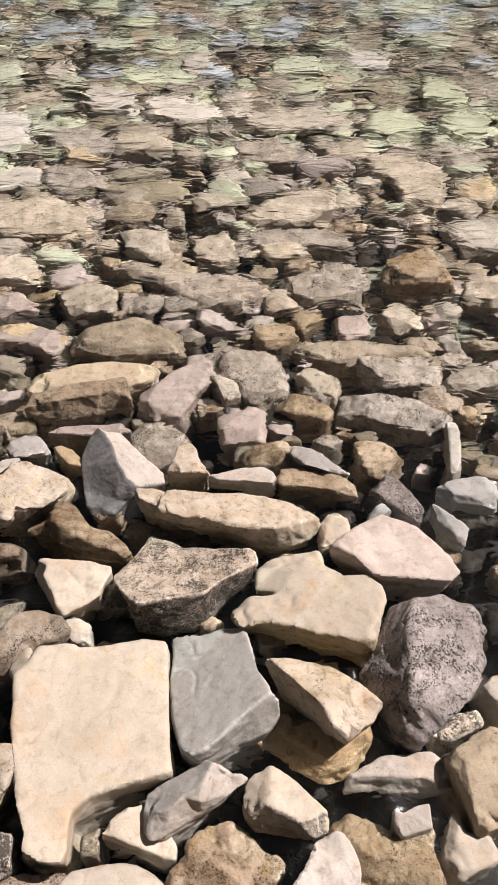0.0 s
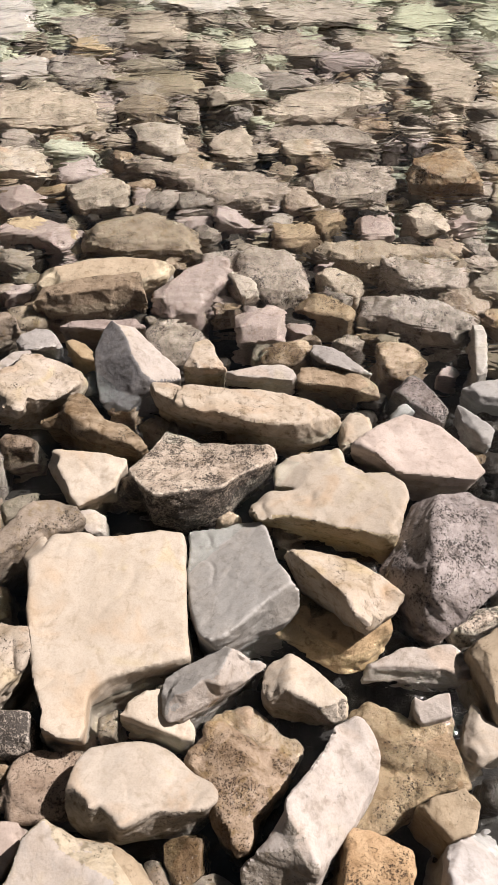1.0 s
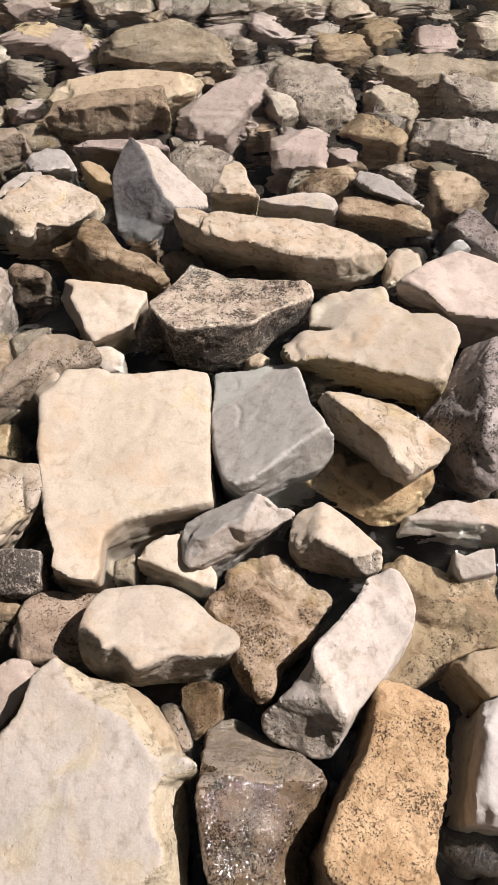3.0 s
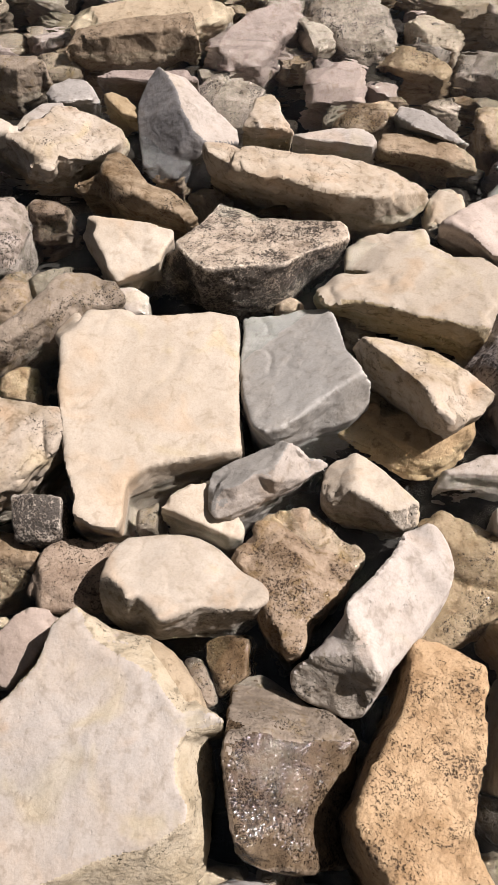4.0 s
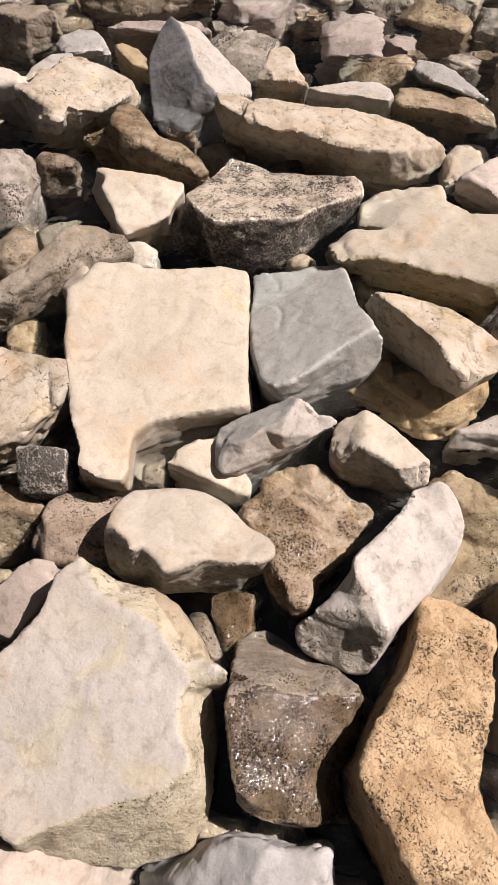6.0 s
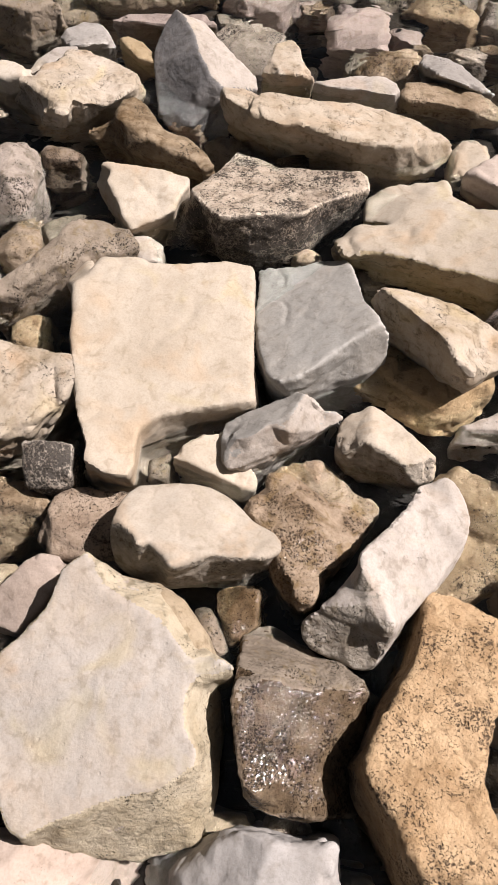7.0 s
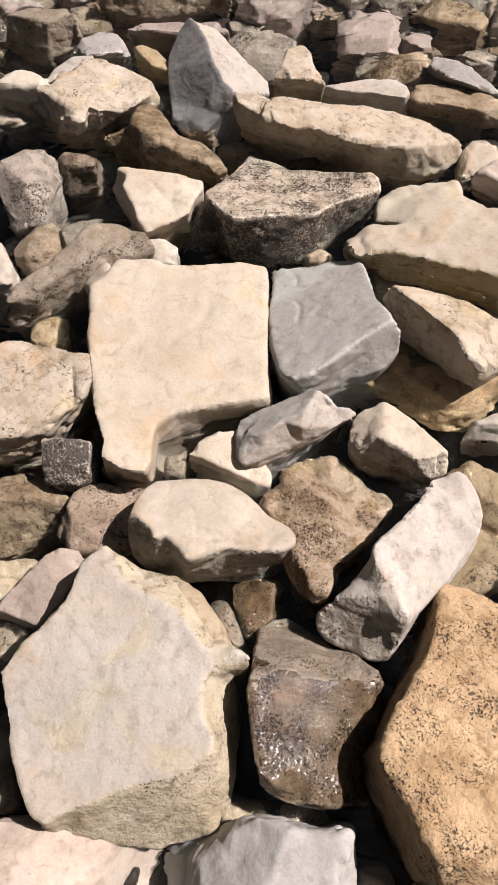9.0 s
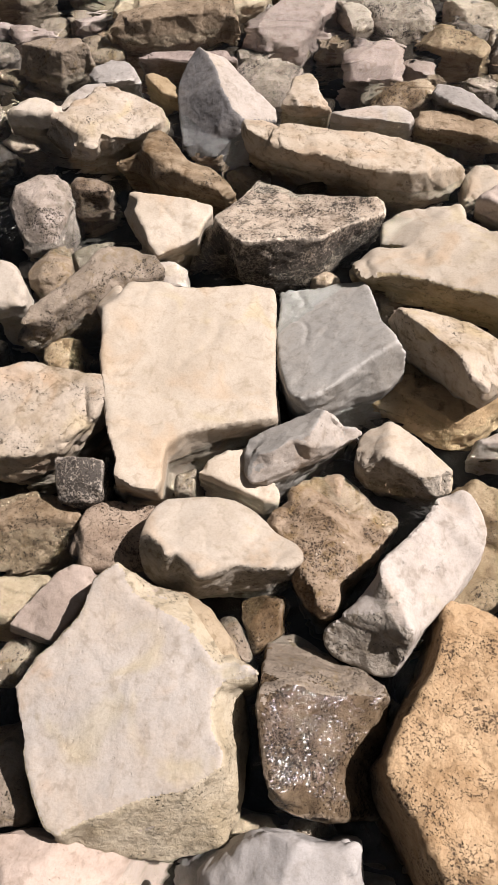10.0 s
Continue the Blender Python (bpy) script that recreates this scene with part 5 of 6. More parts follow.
hewn("greybrown", -0.871, 1.594, 0.075, [(-3.5, 0.1, 4), (1.8, -1.4, 4), (4.7, 1.1, 4), (8.1, 2.4, 3.5), (5.6, 4.8, 3.5), (-4.8, 4.6, 3.5), (-10.2, 2.1, 3.5)],
     [(0.8, -5.4, -5.5), (-6.9, -3, -5.5), (-13.1, -0.1, -5.5), (8.8, 0, 0.5), (6.6, -1.2, -4.5), (1.9, -4.1, -5.5)],
     [(0, 1, 7, 8), (6, 0, 8, 9), (1, 2, 3, 10, 11, 12, 7)],
     "squared grey-brown block beside a pale slab", rough=0.8, smooth=1, shrink=0.9, foot=(0, 0.05), fine=56)
hewn("palegrey", -0.711, 1.559, 0.056, [(-7.8, 0.3, 0.4), (-6, 2.6, 1.4), (-2.2, 5.1, 1.4), (1.8, 4.8, 1.4), (5, 1.6, 1.9), (7.3, -1.8, 0.4), (4.7, -3.5, 2.4), (0.4, -5.2, 2.9), (-3.1, -5.2, 2.4)],
     [(5.4, 1.3, -3.6), (3.6, -0.5, -3.6), (-2.3, -0, -3.6), (-6.7, 0.5, -3.6)],
     [(6, 5, 9, 10), (7, 6, 10, 11), (8, 7, 11, 12)],
     "grey limestone rock behind a cream one", rough=0.8, smooth=1, shrink=0.9, foot=(0, 0.04), fine=46)
hewn("pale", -0.779, 1.445, 0.081, [(-4.4, -4.2, 0.9), (-2.6, -0.7, 1.4), (0.9, 3.9, 1.4), (5.8, 5.2, 0.9), (6.4, 4.1, 0.9), (-0, -3.5, 1.9), (-3.1, -5.9, 1.4)],
     [(4.2, 5.1, -2.1), (1, 2.5, -2.1), (-2.9, -3, -2.1), (-5.4, -3.5, -2.1)],
     [(5, 4, 7, 8), (6, 5, 8, 9), (0, 6, 9, 10)],
     "thin pale slab leaning behind a cream rock", rough=0.6, smooth=1, shrink=0.9, foot=(0, 0.03), fine=44)
hewn("stained", -0.699, 1.342, 0.088, [(-12.4, -0.1, 3.2), (-8.7, 0.7, 3.2), (-7.1, 5.3, 2.7), (-4.2, 6.4, 2.7), (-3.3, 11.8, 1.7), (0.3, 12.7, 1.2), (5.6, 10.8, 1.2), (11, 8.4, 0.7), (14.8, 6.8, 0.2), (15.4, 4.9, -0.3), (12.6, -0.6, 0.7), (9.2, -4.4, 1.2), (4.7, -6.7, 2.7), (2.2, -5.8, 3.2), (1.3, -10.5, 3.2), (-4, -9.1, 3.7), (-7.7, -2.9, 3.7)],
     [(-14.8, -0.3, -2.8), (-10.9, -3.5, -5.8), (-8.3, -6.2, -7.8), (-3.3, -6.6, -5.8), (-0.8, -5.6, -3.8), (2.6, -4.6, -5.8), (5.8, -0.9, -3.8)],
     [(0, 16, 18, 17), (16, 15, 19, 18), (15, 14, 20, 19), (14, 13, 21, 20), (13, 12, 22, 21), (12, 11, 23, 22), (11, 10, 23)],
     "cream limestone rock with broken shaded front", rough=1.1, smooth=1, shrink=0.9, foot=(0, 0.05), fine=66)
hewn("yellow", -0.579, 1.521, 0.059, [(-5.1, 3.3, 1.5), (-2.7, 4, 1.5), (1.4, 2, 1.5), (4.6, -1.4, 1.5), (5.4, -4.2, 1.1), (1.8, -4.6, 2.1), (-1.5, -1.4, 2.5)],
     [(3.7, -2.3, -4.9), (-1.7, 0.3, -3.9), (-6, 4.4, -2.9)],
     [(5, 4, 7, 8), (6, 5, 8, 9), (0, 6, 9)],
     "small yellow-grey rock beside an upright one", rough=0.8, smooth=1, shrink=0.9, foot=(0, 0.03), fine=42)
hewn("pink", -0.540, 1.635, 0.053, [(-11.9, -1.3, 1.7), (-8.2, 1.1, 1.7), (11.7, 2.5, 1.7), (15.2, -1.1, 1.7), (6.7, -3.2, 2.2), (-5.7, -3.1, 3.2)],
     [(12.6, 3.5, -3.3), (-0.5, 1.3, -3.3), (-7, -0.6, -3.3), (-12.9, 1, -2.3)],
     [(4, 3, 6, 7), (5, 4, 7, 8), (0, 5, 8, 9)],
     "flat pinkish rock behind an upright one", rough=0.9, smooth=1, shrink=0.9, foot=(0, 0.04), fine=56)
hewn("brownblock", -0.575, 1.764, 0.069, [(-18.9, -4.9, 0.6), (-17.1, -3.5, 2.1), (-13.3, -2.4, 2.6), (-7.1, -2.3, 3.1), (-0.2, 0.1, 3.1), (6.2, 0.9, 3.1), (7.4, 2.3, 3.6), (12.5, 3.3, 3.6), (15.2, 2.4, 3.1), (17.3, -1.9, 2.1), (14.1, 10.5, 2.1), (-0.8, 7.3, 2.1), (-17.1, 2.5, 1.6)],
     [(16.8, 0.3, -3.9), (15.2, -0.2, -4.9), (7.2, -0.7, -4.9), (4.3, -2.7, -5.4), (-7.2, -4.3, -5.4), (-13.8, -4.5, -4.9), (-20.4, -2.1, -3.9)],
     [(9, 13, 14, 8), (8, 14, 15, 7), (7, 15, 6), (6, 15, 16, 5), (5, 16, 17, 4), (4, 17, 3), (3, 17, 18, 2), (2, 18, 19, 1), (1, 19, 0)],
     "long warm brown block at the water edge", rough=0.9, smooth=1, shrink=0.9, foot=(0, 0.06), fine=70)
hewn("stained", -0.190, 1.469, 0.074, [(-6.3, -3, 1.6), (-4.4, 1.2, 2.6), (-3.6, 5.8, 2.6), (-0.1, 8.5, 2.1), (1.9, 5, 2.1), (2.9, 1.7, 1.6), (6, -2.7, 0.6), (2.9, -4.1, 2.6), (-1.8, -5, 3.1)],
     [(6.3, -1.2, -2.4), (4.8, -0.8, -4.4), (1.8, -1.6, -5.4), (-3.7, -2.1, -4.4), (-6.8, -1.9, -2.4)],
     [(7, 6, 9, 10), (7, 10, 11), (8, 7, 11, 12), (0, 8, 12, 13)],
     "small cream rock wedged behind a long bar", rough=0.8, smooth=1, shrink=0.9, foot=(0, 0.03), fine=46)
hewn("pale", -0.010, 1.422, 0.069, [(-11.6, 0.7, 1.1), (-8.8, 0.9, 1.6), (-2, 3.5, 1.1), (5.5, 4.2, 0.6), (8.1, 2.2, 0.6), (9.1, 0.2, 0.1), (7.8, -2.9, 1.6), (-0.6, -2.7, 2.6), (-8.6, -2.3, 2.6)],
     [(9.5, 0.7, -2.9), (8.1, -1.5, -2.9), (5.3, -1.5, -2.9), (-1.6, -1, -1.9), (-8.5, -0.8, -0.9), (-11.8, 0.3, -0.9)],
     [(6, 5, 9, 10), (7, 6, 10, 11, 12), (8, 7, 12, 13), (0, 8, 13, 14)],
     "short pale stone bar lying beside a longer one", rough=0.5, smooth=2, shrink=0.9, foot=(0, 0.03), fine=52)
hewn("brownblock", 0.213, 1.413, 0.040, [(-13.3, 2.8, 2), (-11.5, 5.4, 2), (-2.8, 5.6, 2), (4.9, 4.8, 1.5), (11.2, -0.5, 0.5), (11.3, -4.3, 0), (4.5, -2.9, 2.5), (-4.2, -2.7, 3.5), (-11.9, -1.8, 3.5)],
     [(12.3, -3.3, -4), (9.7, -3.5, -4), (4.8, -1.4, -4), (-2.9, -0, -4), (-12.1, 1.8, -2)],
     [(6, 5, 9, 10), (7, 6, 10, 11), (8, 7, 11, 12), (0, 8, 12, 13)],
     "warm brown broad rock at the water", rough=1.0, smooth=1, shrink=0.9, foot=(0, 0.05), fine=56)
hewn("palegrey", 0.216, 1.500, 0.055, [(-9.2, 3.8, 1), (-7.8, 6.1, 1.5), (-2.7, 4.6, 1.5), (1.1, 2.1, 1.5), (4.3, -1.4, 1), (9, -4.7, -0.5), (2.4, -5.9, 2.5), (-4.5, -3.7, 3.5)],
     [(10, -2.5, -3.5), (4.7, -0.9, -4.5), (-7.5, 2.6, -3.5)],
     [(6, 5, 8, 9), (7, 6, 9, 10), (0, 7, 10)],
     "pointed grey rock at the water", rough=0.8, smooth=1, shrink=0.9, foot=(0, 0.04), fine=50)
hewn("brown", -0.702, 1.155, 0.040, [(-4.7, 2.2, 2), (-3.4, 4.3, 2), (1.5, 3.8, 2), (5.2, 2.3, 1.5), (5.7, -1.4, 3.5), (-1.5, -1.6, 4)],
     [(4.8, -2, -5), (-1.3, -4.6, -5), (-6.2, -2.9, -5)],
     [(4, 3, 6), (5, 4, 6, 7), (0, 5, 7, 8)],
     "dark brown pitted block", rough=0.9, smooth=1, shrink=0.9, foot=(0, 0.04), fine=48)
hewn("darkpit", 0.429, 0.792, 0.115, [(-0.5, 16.9, 3.5), (9.5, 18.5, 1.5), (16.2, 15, 0.5), (16.5, 11, 0.5), (13.4, 5.9, 1.5), (14.3, 1.4, 1.5), (12.2, -3.6, 1.5), (8.6, -8.4, 1.5), (2.4, -13.7, 1.5), (-3.8, -17.8, 0.5), (-5.7, -12.1, 5.5), (-5.2, -5.8, 7.5), (-3.4, 5.8, 6)],
     [(-4.8, 17, -1.5), (-8.4, 12.1, -3.5), (-11.6, 5.1, -4.5), (-14.8, 0.4, -5.5), (-12.6, -4.4, -5.5), (-10.4, -10.4, -4.5), (-8.1, -15.3, -3.5), (-3.8, -17.6, -3.5)],
     [(0, 12, 14, 13), (12, 11, 16, 15, 14), (11, 10, 18, 17, 16), (10, 9, 20, 19, 18)],
     "large rounded grey boulder pitted with black holes", rough=1.1, smooth=5, shrink=0.9, foot=(0, 0.03), fine=66)
# rounder stones, by their plans
slab("cream", 0.081, -0.254, 0.060, [(-2.6, -3.6), (4.1, -2.8), (1.3, 3.5), (-2.9, 3.0)])
slab("pinkpale", -0.370, -0.254, 0.140, [(-19.6, 1.3), (-15.8, -11.2), (12.6, -7.6), (12.1, -0.6), (12.6, 2.3), (10.7, 3.5), (7.2, 4.0), (-0.5, 3.1), (-7.5, 3.0), (-12.9, 3.1)], edge=0.008, label="flat cream limestone slab spotted with dark lichen")
slab("whitish", -0.096, -0.213, 0.160, [(-14.5, -4.4), (-10.6, -10.7), (14.3, -7.5), (13.3, -0.9), (12.6, 4.3), (8.8, 3.4), (6.4, 3.2), (3.9, 4.0), (-0.3, 4.4), (-1.9, 4.0), (-6.8, 2.5), (-11.5, 0.3), (-14.5, -1.5)], edge=0.006, label="whitish grey flat limestone slab with a chipped edge")
slab("yellow", -0.137, -0.170, 0.050, [(-3.6, -2.9), (4.1, -0.3), (3.1, 2.0), (-3.7, 1.2)])
slab("brown", -0.039, -0.166, 0.030, [(-3.6, -2.2), (4.6, -0.8), (2.9, 2.0), (-3.9, 1.0)])
slab("greybrown", -0.550, -0.140, 0.100, [(-3.1, -8.2), (5.0, -7.2), (5.1, -5.6), (1.8, 2.3), (-1.2, 10.8), (-8.2, 9.1)])
slab("greybrown", -0.610, 0.040, 0.020, [(-6.1, -3.7), (0.4, -4.0), (2.8, -0.7), (4.7, 4.5), (-1.7, 4.1)])
slab("whitish", 0.388, 0.099, 0.140, [(-8.1, -10.4), (5.5, -10.0), (6.7, 12.1), (-3.8, 10.4)], edge=0.008, label="flat whitish limestone slab with straight edges")
slab("greybrown", -0.200, 0.121, 0.070, [(-1.3, -0.8), (2.0, -4.2), (3.3, -3.1), (-0.6, 4.1), (-3.6, 4.3)], edge=0.006)
slab("yellow", -0.262, 0.123, 0.150, [(-4.6, -0.6), (1.9, -6.2), (8.8, -6.4), (5.8, -1.4), (1.8, 3.2), (-3.4, 5.9), (-11.3, 6.4)], slope=(0.1, 0), edge=0.015)
slab("yellow", -0.645, 0.149, 0.050, [(-4.0, -5.1), (3.1, -3.3), (7.4, 5.6), (-6.4, 3.1)])
slab("wetbrown", -0.157, 0.160, 0.060, [(-2.8, -1.4), (-0.7, -5.9), (4.1, -1.6), (3.9, 5.3), (-4.5, 3.9)])
slab("cream", 0.474, 0.412, 0.070, [(-6.0, -2.5), (-3.2, -6.3), (6.7, -2.2), (5.1, 1.8), (-0.3, 2.8), (-2.3, 6.9)])
slab("greybrown", -0.341, 0.416, 0.050, [(-1.7, -2.5), (2.1, -2.5), (2.1, 3.7), (-2.4, 1.5)], edge=0.006)
slab("yellow", 0.531, 0.540, 0.130, [(-5.6, -3.7), (-3.7, -11.4), (5.3, -8.1), (8.1, 8.3), (4.1, 12.2), (-7.8, 4.6)], edge=0.02)
slab("pitted", 0.502, 0.673, 0.060, [(-2.5, -3.4), (5.8, 0.3), (5.5, 3.7), (-1.5, 2.4), (-7.1, -3.0)], edge=0.012)
slab("brownblock", -0.675, 0.710, 0.010, [(-3.7, -3.6), (6.1, -4.0), (2.7, 5.3), (-5.2, 2.5)])
slab("pale", 0.618, 0.747, 0.080, [(-0.3, -5.4), (6.5, 0.4), (-0.4, 4.7), (-5.7, 0.4)])
slab("cream", -0.811, 0.840, 0.100, [(-7.3, 6.4), (-2.2, -7.1), (5.6, -5.1), (4.4, -0.6), (-0.8, 6.9)])
slab("greybrown", -0.737, 0.919, 0.085, [(-3.1, 5.5), (-4.8, -1.2), (-3.6, -5.8), (0.9, -8.1), (5.4, -5.2), (5.0, -0.5), (2.2, 5.8), (-2.2, 10.2)], edge=0.015)
slab("pale", -0.452, 0.924, 0.060, [(-0.8, -3.4), (3.9, -4.2), (3.3, 1.6), (-1.4, 3.8), (-5.1, 2.3)])
slab("algae", -0.661, 0.977, 0.040, [(-2.2, -5.0), (2.6, -2.2), (4.5, 4.6), (0.1, 3.0), (-4.9, -0.2)])
slab("shelly", -0.792, 1.093, 0.100, [(-9.7, 2.2), (-1.9, -12.0), (4.0, -10.0), (5.6, -3.4), (5.4, 5.9), (-0.5, 10.6), (-3.1, 7.8)], edge=0.015)
slab("cream", 0.248, 1.242, 0.060, [(-4.5, -7.2), (-0.2, -3.5), (4.6, -1.5), (4.3, 3.6), (-0.1, 6.8), (-4.0, 2.1)], rough=1.5)
slab("grey", 0.585, 1.253, 0.070, [(-3.5, 1.8), (-0.6, -4.1), (2.7, -7.0), (4.8, -1.1), (0.5, 2.9), (-4.2, 7.9)])
slab("grey", 0.380, 1.304, 0.050, [(-2.3, -4.2), (4.2, 1.1), (1.7, 4.2), (-3.6, -1.1)])
slab("darkpit", 0.460, 1.352, 0.057, [(-9.1, 4.1), (-3.3, -2.2), (3.8, -8.2), (6.0, -4.1), (4.9, 0.1), (-2.7, 10.9)])
slab("brown", -0.422, 1.367, 0.020, [(-3.4, -5.5), (2.1, -3.8), (4.4, 6.1), (2.1, 6.9), (-5.2, -3.3)])
slab("grey", 0.666, 1.381, 0.080, [(-5.4, -4.6), (6.8, -6.4), (8.9, 4.3), (-0.3, 5.2), (-10.0, 1.7)], edge=0.006)
slab("cream", -0.886, 1.394, 0.100, [(-8.8, 2.6), (-7.4, -2.2), (1.3, -2.9), (7.7, -1.7), (7.6, 0.2), (-0.5, 4.1)])
slab("brown", 0.407, 1.555, 0.021, [(-5.8, -6.1), (0.6, -9.4), (8.3, -1.1), (4.5, 3.6), (-1.1, 7.9), (-6.6, 5.8)])
slab("pale", 0.659, 1.580, 0.034, [(-3.1, -11.5), (0.6, -9.1), (3.0, 10.3), (-0.3, 11.5)])
slab("pink", -0.028, 1.696, 0.020, [(-7.2, -7.5), (7.7, -6.2), (7.8, 8.3), (-8.3, 5.8)])
slab("pink", -0.025, 1.734, 0.005, [(-4.6, -6.0), (3.8, -6.7), (6.5, 2.4), (0.3, 4.3), (-6.0, 6.3)])
slab("shelly", 0.498, 1.763, 0.008, [(-18.9, -0.8), (-9.1, -3.3), (1.3, -7.0), (11.7, -9.3), (18.0, -2.7), (14.8, -0.1), (6.6, 6.5), (-8.1, 7.5), (-17.2, 10.1)], label="long pale rock awash at the water edge")
slab("brownblock", 0.192, 1.780, 0.015, [(-11.0, 1.6), (-3.8, -3.6), (6.9, -6.1), (10.2, -2.0), (3.7, 3.3), (-6.3, 7.2)])
slab("pink", -0.263, 1.865, 0.020, [(-12.5, -7.2), (-5.4, -13.8), (1.7, -12.3), (6.5, -1.3), (13.6, 7.5), (11.2, 17.9), (-1.8, 10.1), (-12.4, 1.2)], label="flat pinkish rock at the water edge")
slab("shelly", 0.240, 1.871, 0.015, [(-4.7, -3.8), (1.4, -6.9), (6.9, -0.8), (4.7, 3.8), (-1.4, 9.5), (-7.0, -1.5)], rough=1.4)
slab("sunkcream", -0.080, 1.875, 0.020, [(-0.7, -6.5), (4.5, -3.9), (2.6, 4.0), (-6.4, 6.7)])
slab("sunkcream", 0.244, 1.900, 0.020, [(-3.5, -5.3), (5.1, -7.9), (7.4, -0.0), (-1.0, 8.2), (-8.3, 5.4)])
slab("yellow", -0.557, 1.912, 0.059, [(-22.5, -6.1), (-13.5, -9.5), (10.1, -6.3), (20.7, -0.9), (21.9, 6.4), (13.9, 9.3), (-6.9, 6.8), (-23.0, 1.1)], edge=0.015, side=('yellow', (0, -1, 0.3), 0.5), label="long yellowish slab at the water")
slab("sunkcream", 0.808, 1.950, -0.036, [(-10.8, -5.5), (3.3, -5.7), (9.0, -2.8), (8.3, 7.9), (-9.7, 6.5)])
slab("shelly", -0.004, 1.962, 0.020, [(-12.3, -1.1), (3.8, -16.9), (14.3, -11.8), (11.3, 7.3), (-3.5, 14.4), (-14.6, 10.2)], edge=0.02)
slab("shelly", 0.502, 2.010, -0.023, [(-9.6, -0.7), (-2.5, -11.3), (16.8, -10.0), (17.8, 2.1), (-9.0, 5.6), (-14.5, 15.5)])
slab("greybrown", 0.389, 2.101, -0.024, [(-22.0, -0.6), (-5.7, -8.1), (28.2, -3.7), (27.3, 2.2), (-4.6, 5.3), (-23.7, 5.3)])
slab("greybrown", -0.469, 2.136, 0.030, [(-19.9, -3.7), (-3.4, -9.7), (21.7, -8.1), (20.5, 3.1), (2.2, 14.8), (-21.3, 4.7)], edge=0.03, dome=0.02, label="squared grey-beige block rising from the water")
slab("pink", -0.875, 2.178, -0.003, [(-22.7, 0.0), (-8.9, -2.5), (13.7, -7.1), (19.0, -0.5), (9.2, 5.4), (-10.7, 5.0)])
slab("yellow", -0.844, 2.182, -0.003, [(-12.8, 1.1), (0.2, -5.0), (16.1, -8.1), (12.9, -0.7), (-2.3, 7.4), (-14.7, 5.7)])
slab("pink", 0.396, 2.250, -0.037, [(-5.9, -8.5), (6.5, -3.5), (6.5, 7.0), (-7.1, 5.4)])
slab("sunkcream", 0.588, 2.308, -0.053, [(-2.4, -7.4), (10.3, -4.1), (-0.3, 8.7), (-7.8, 3.3)])
slab("pink", -0.979, 2.417, -0.033, [(-3.2, -8.8), (11.8, -2.1), (1.8, 6.4), (-10.5, 4.9)])
slab("sunkcream", -0.666, 2.445, -0.008, [(-4.6, -11.1), (10.8, -7.7), (11.4, 5.6), (-3.4, 9.8), (-14.3, 4.1)])
slab("sunkcream", 0.997, 2.519, -0.080, [(-12.3, -7.5), (1.3, -11.5), (15.1, -0.2), (6.5, 12.0), (-10.5, 8.2)])
slab("shelly", 0.315, 2.541, -0.037, [(-16.4, -6.7), (-5.2, -13.7), (13.6, -9.1), (17.4, 4.7), (13.4, 13.8), (-3.9, 9.1), (-18.5, 3.2)])
slab("shelly", -0.202, 2.550, -0.045, [(-14.6, -1.8), (-1.8, -17.3), (28.1, -12.1), (30.6, -2.5), (21.1, 5.7), (-15.5, 10.5), (-51.3, 19.7)])
slab("orangerock", 0.690, 2.609, 0.035, [(-13.5, -8.5), (-1.2, -11.5), (14.0, -9.8), (8.1, 3.4), (7.5, 14.1), (-2.8, 9.9), (-12.0, 3.7)], edge=0.015, rough=1.6, label="rust-stained rock standing out of the water")
slab("stained", -1.048, 2.680, -0.046, [(-9.2, -8.8), (13.7, -9.0), (9.1, 8.1), (-13.8, 10.5)])
slab("sunkcream", -0.159, 2.784, -0.045, [(-7.9, -6.8), (4.6, -11.3), (10.6, -5.0), (3.8, 17.8), (-11.2, 6.5)])
slab("stained", 0.137, 2.804, -0.069, [(-5.1, -7.3), (12.6, -3.5), (4.1, 6.4), (-11.7, 4.7)])
slab("sunkcream", -0.469, 2.859, -0.051, [(-9.5, -3.1), (4.9, -13.4), (10.7, -9.5), (7.2, 13.5), (-13.8, 13.7)])
slab("shelly", 0.239, 2.893, -0.082, [(-28.1, -3.6), (20.1, -9.0), (21.8, -4.5), (16.3, 7.2), (-30.9, 10.5)])
slab("sunkcream", 1.084, 2.934, -0.095, [(-14.0, -14.3), (6.1, -14.6), (20.6, 3.4), (8.3, 15.7), (-21.0, 11.4)])
slab("greybrown", -0.367, 3.104, -0.072, [(-3.5, -7.4), (5.4, -6.5), (2.6, 8.1), (-4.5, 6.1)])
slab("sunkcream", -1.048, 3.132, -0.074, [(-30.6, 0.2), (-13.3, -14.9), (21.3, -15.6), (34.5, 3.9), (7.7, 15.1), (-20.0, 13.0)])
slab("sunkcream", 0.193, 3.163, -0.072, [(-15.8, -12.5), (5.5, -10.5), (22.0, 3.3), (20.7, 16.6), (-4.5, 14.5), (-26.5, -9.8)], label="flat cream rock under clear shallow water")
slab("greybrown", -0.590, 3.165, -0.087, [(-10.9, -4.2), (4.3, -10.8), (14.5, -4.4), (7.3, 7.5), (-15.6, 12.6)])
slab("sunkcream", -0.193, 3.247, -0.094, [(-7.1, -10.2), (11.9, -5.5), (6.0, 10.6), (-10.8, 5.6)])
slab("stained", 1.108, 3.363, -0.142, [(-9.3, -6.7), (6.4, -13.7), (9.1, 10.6), (-6.2, 10.8)])
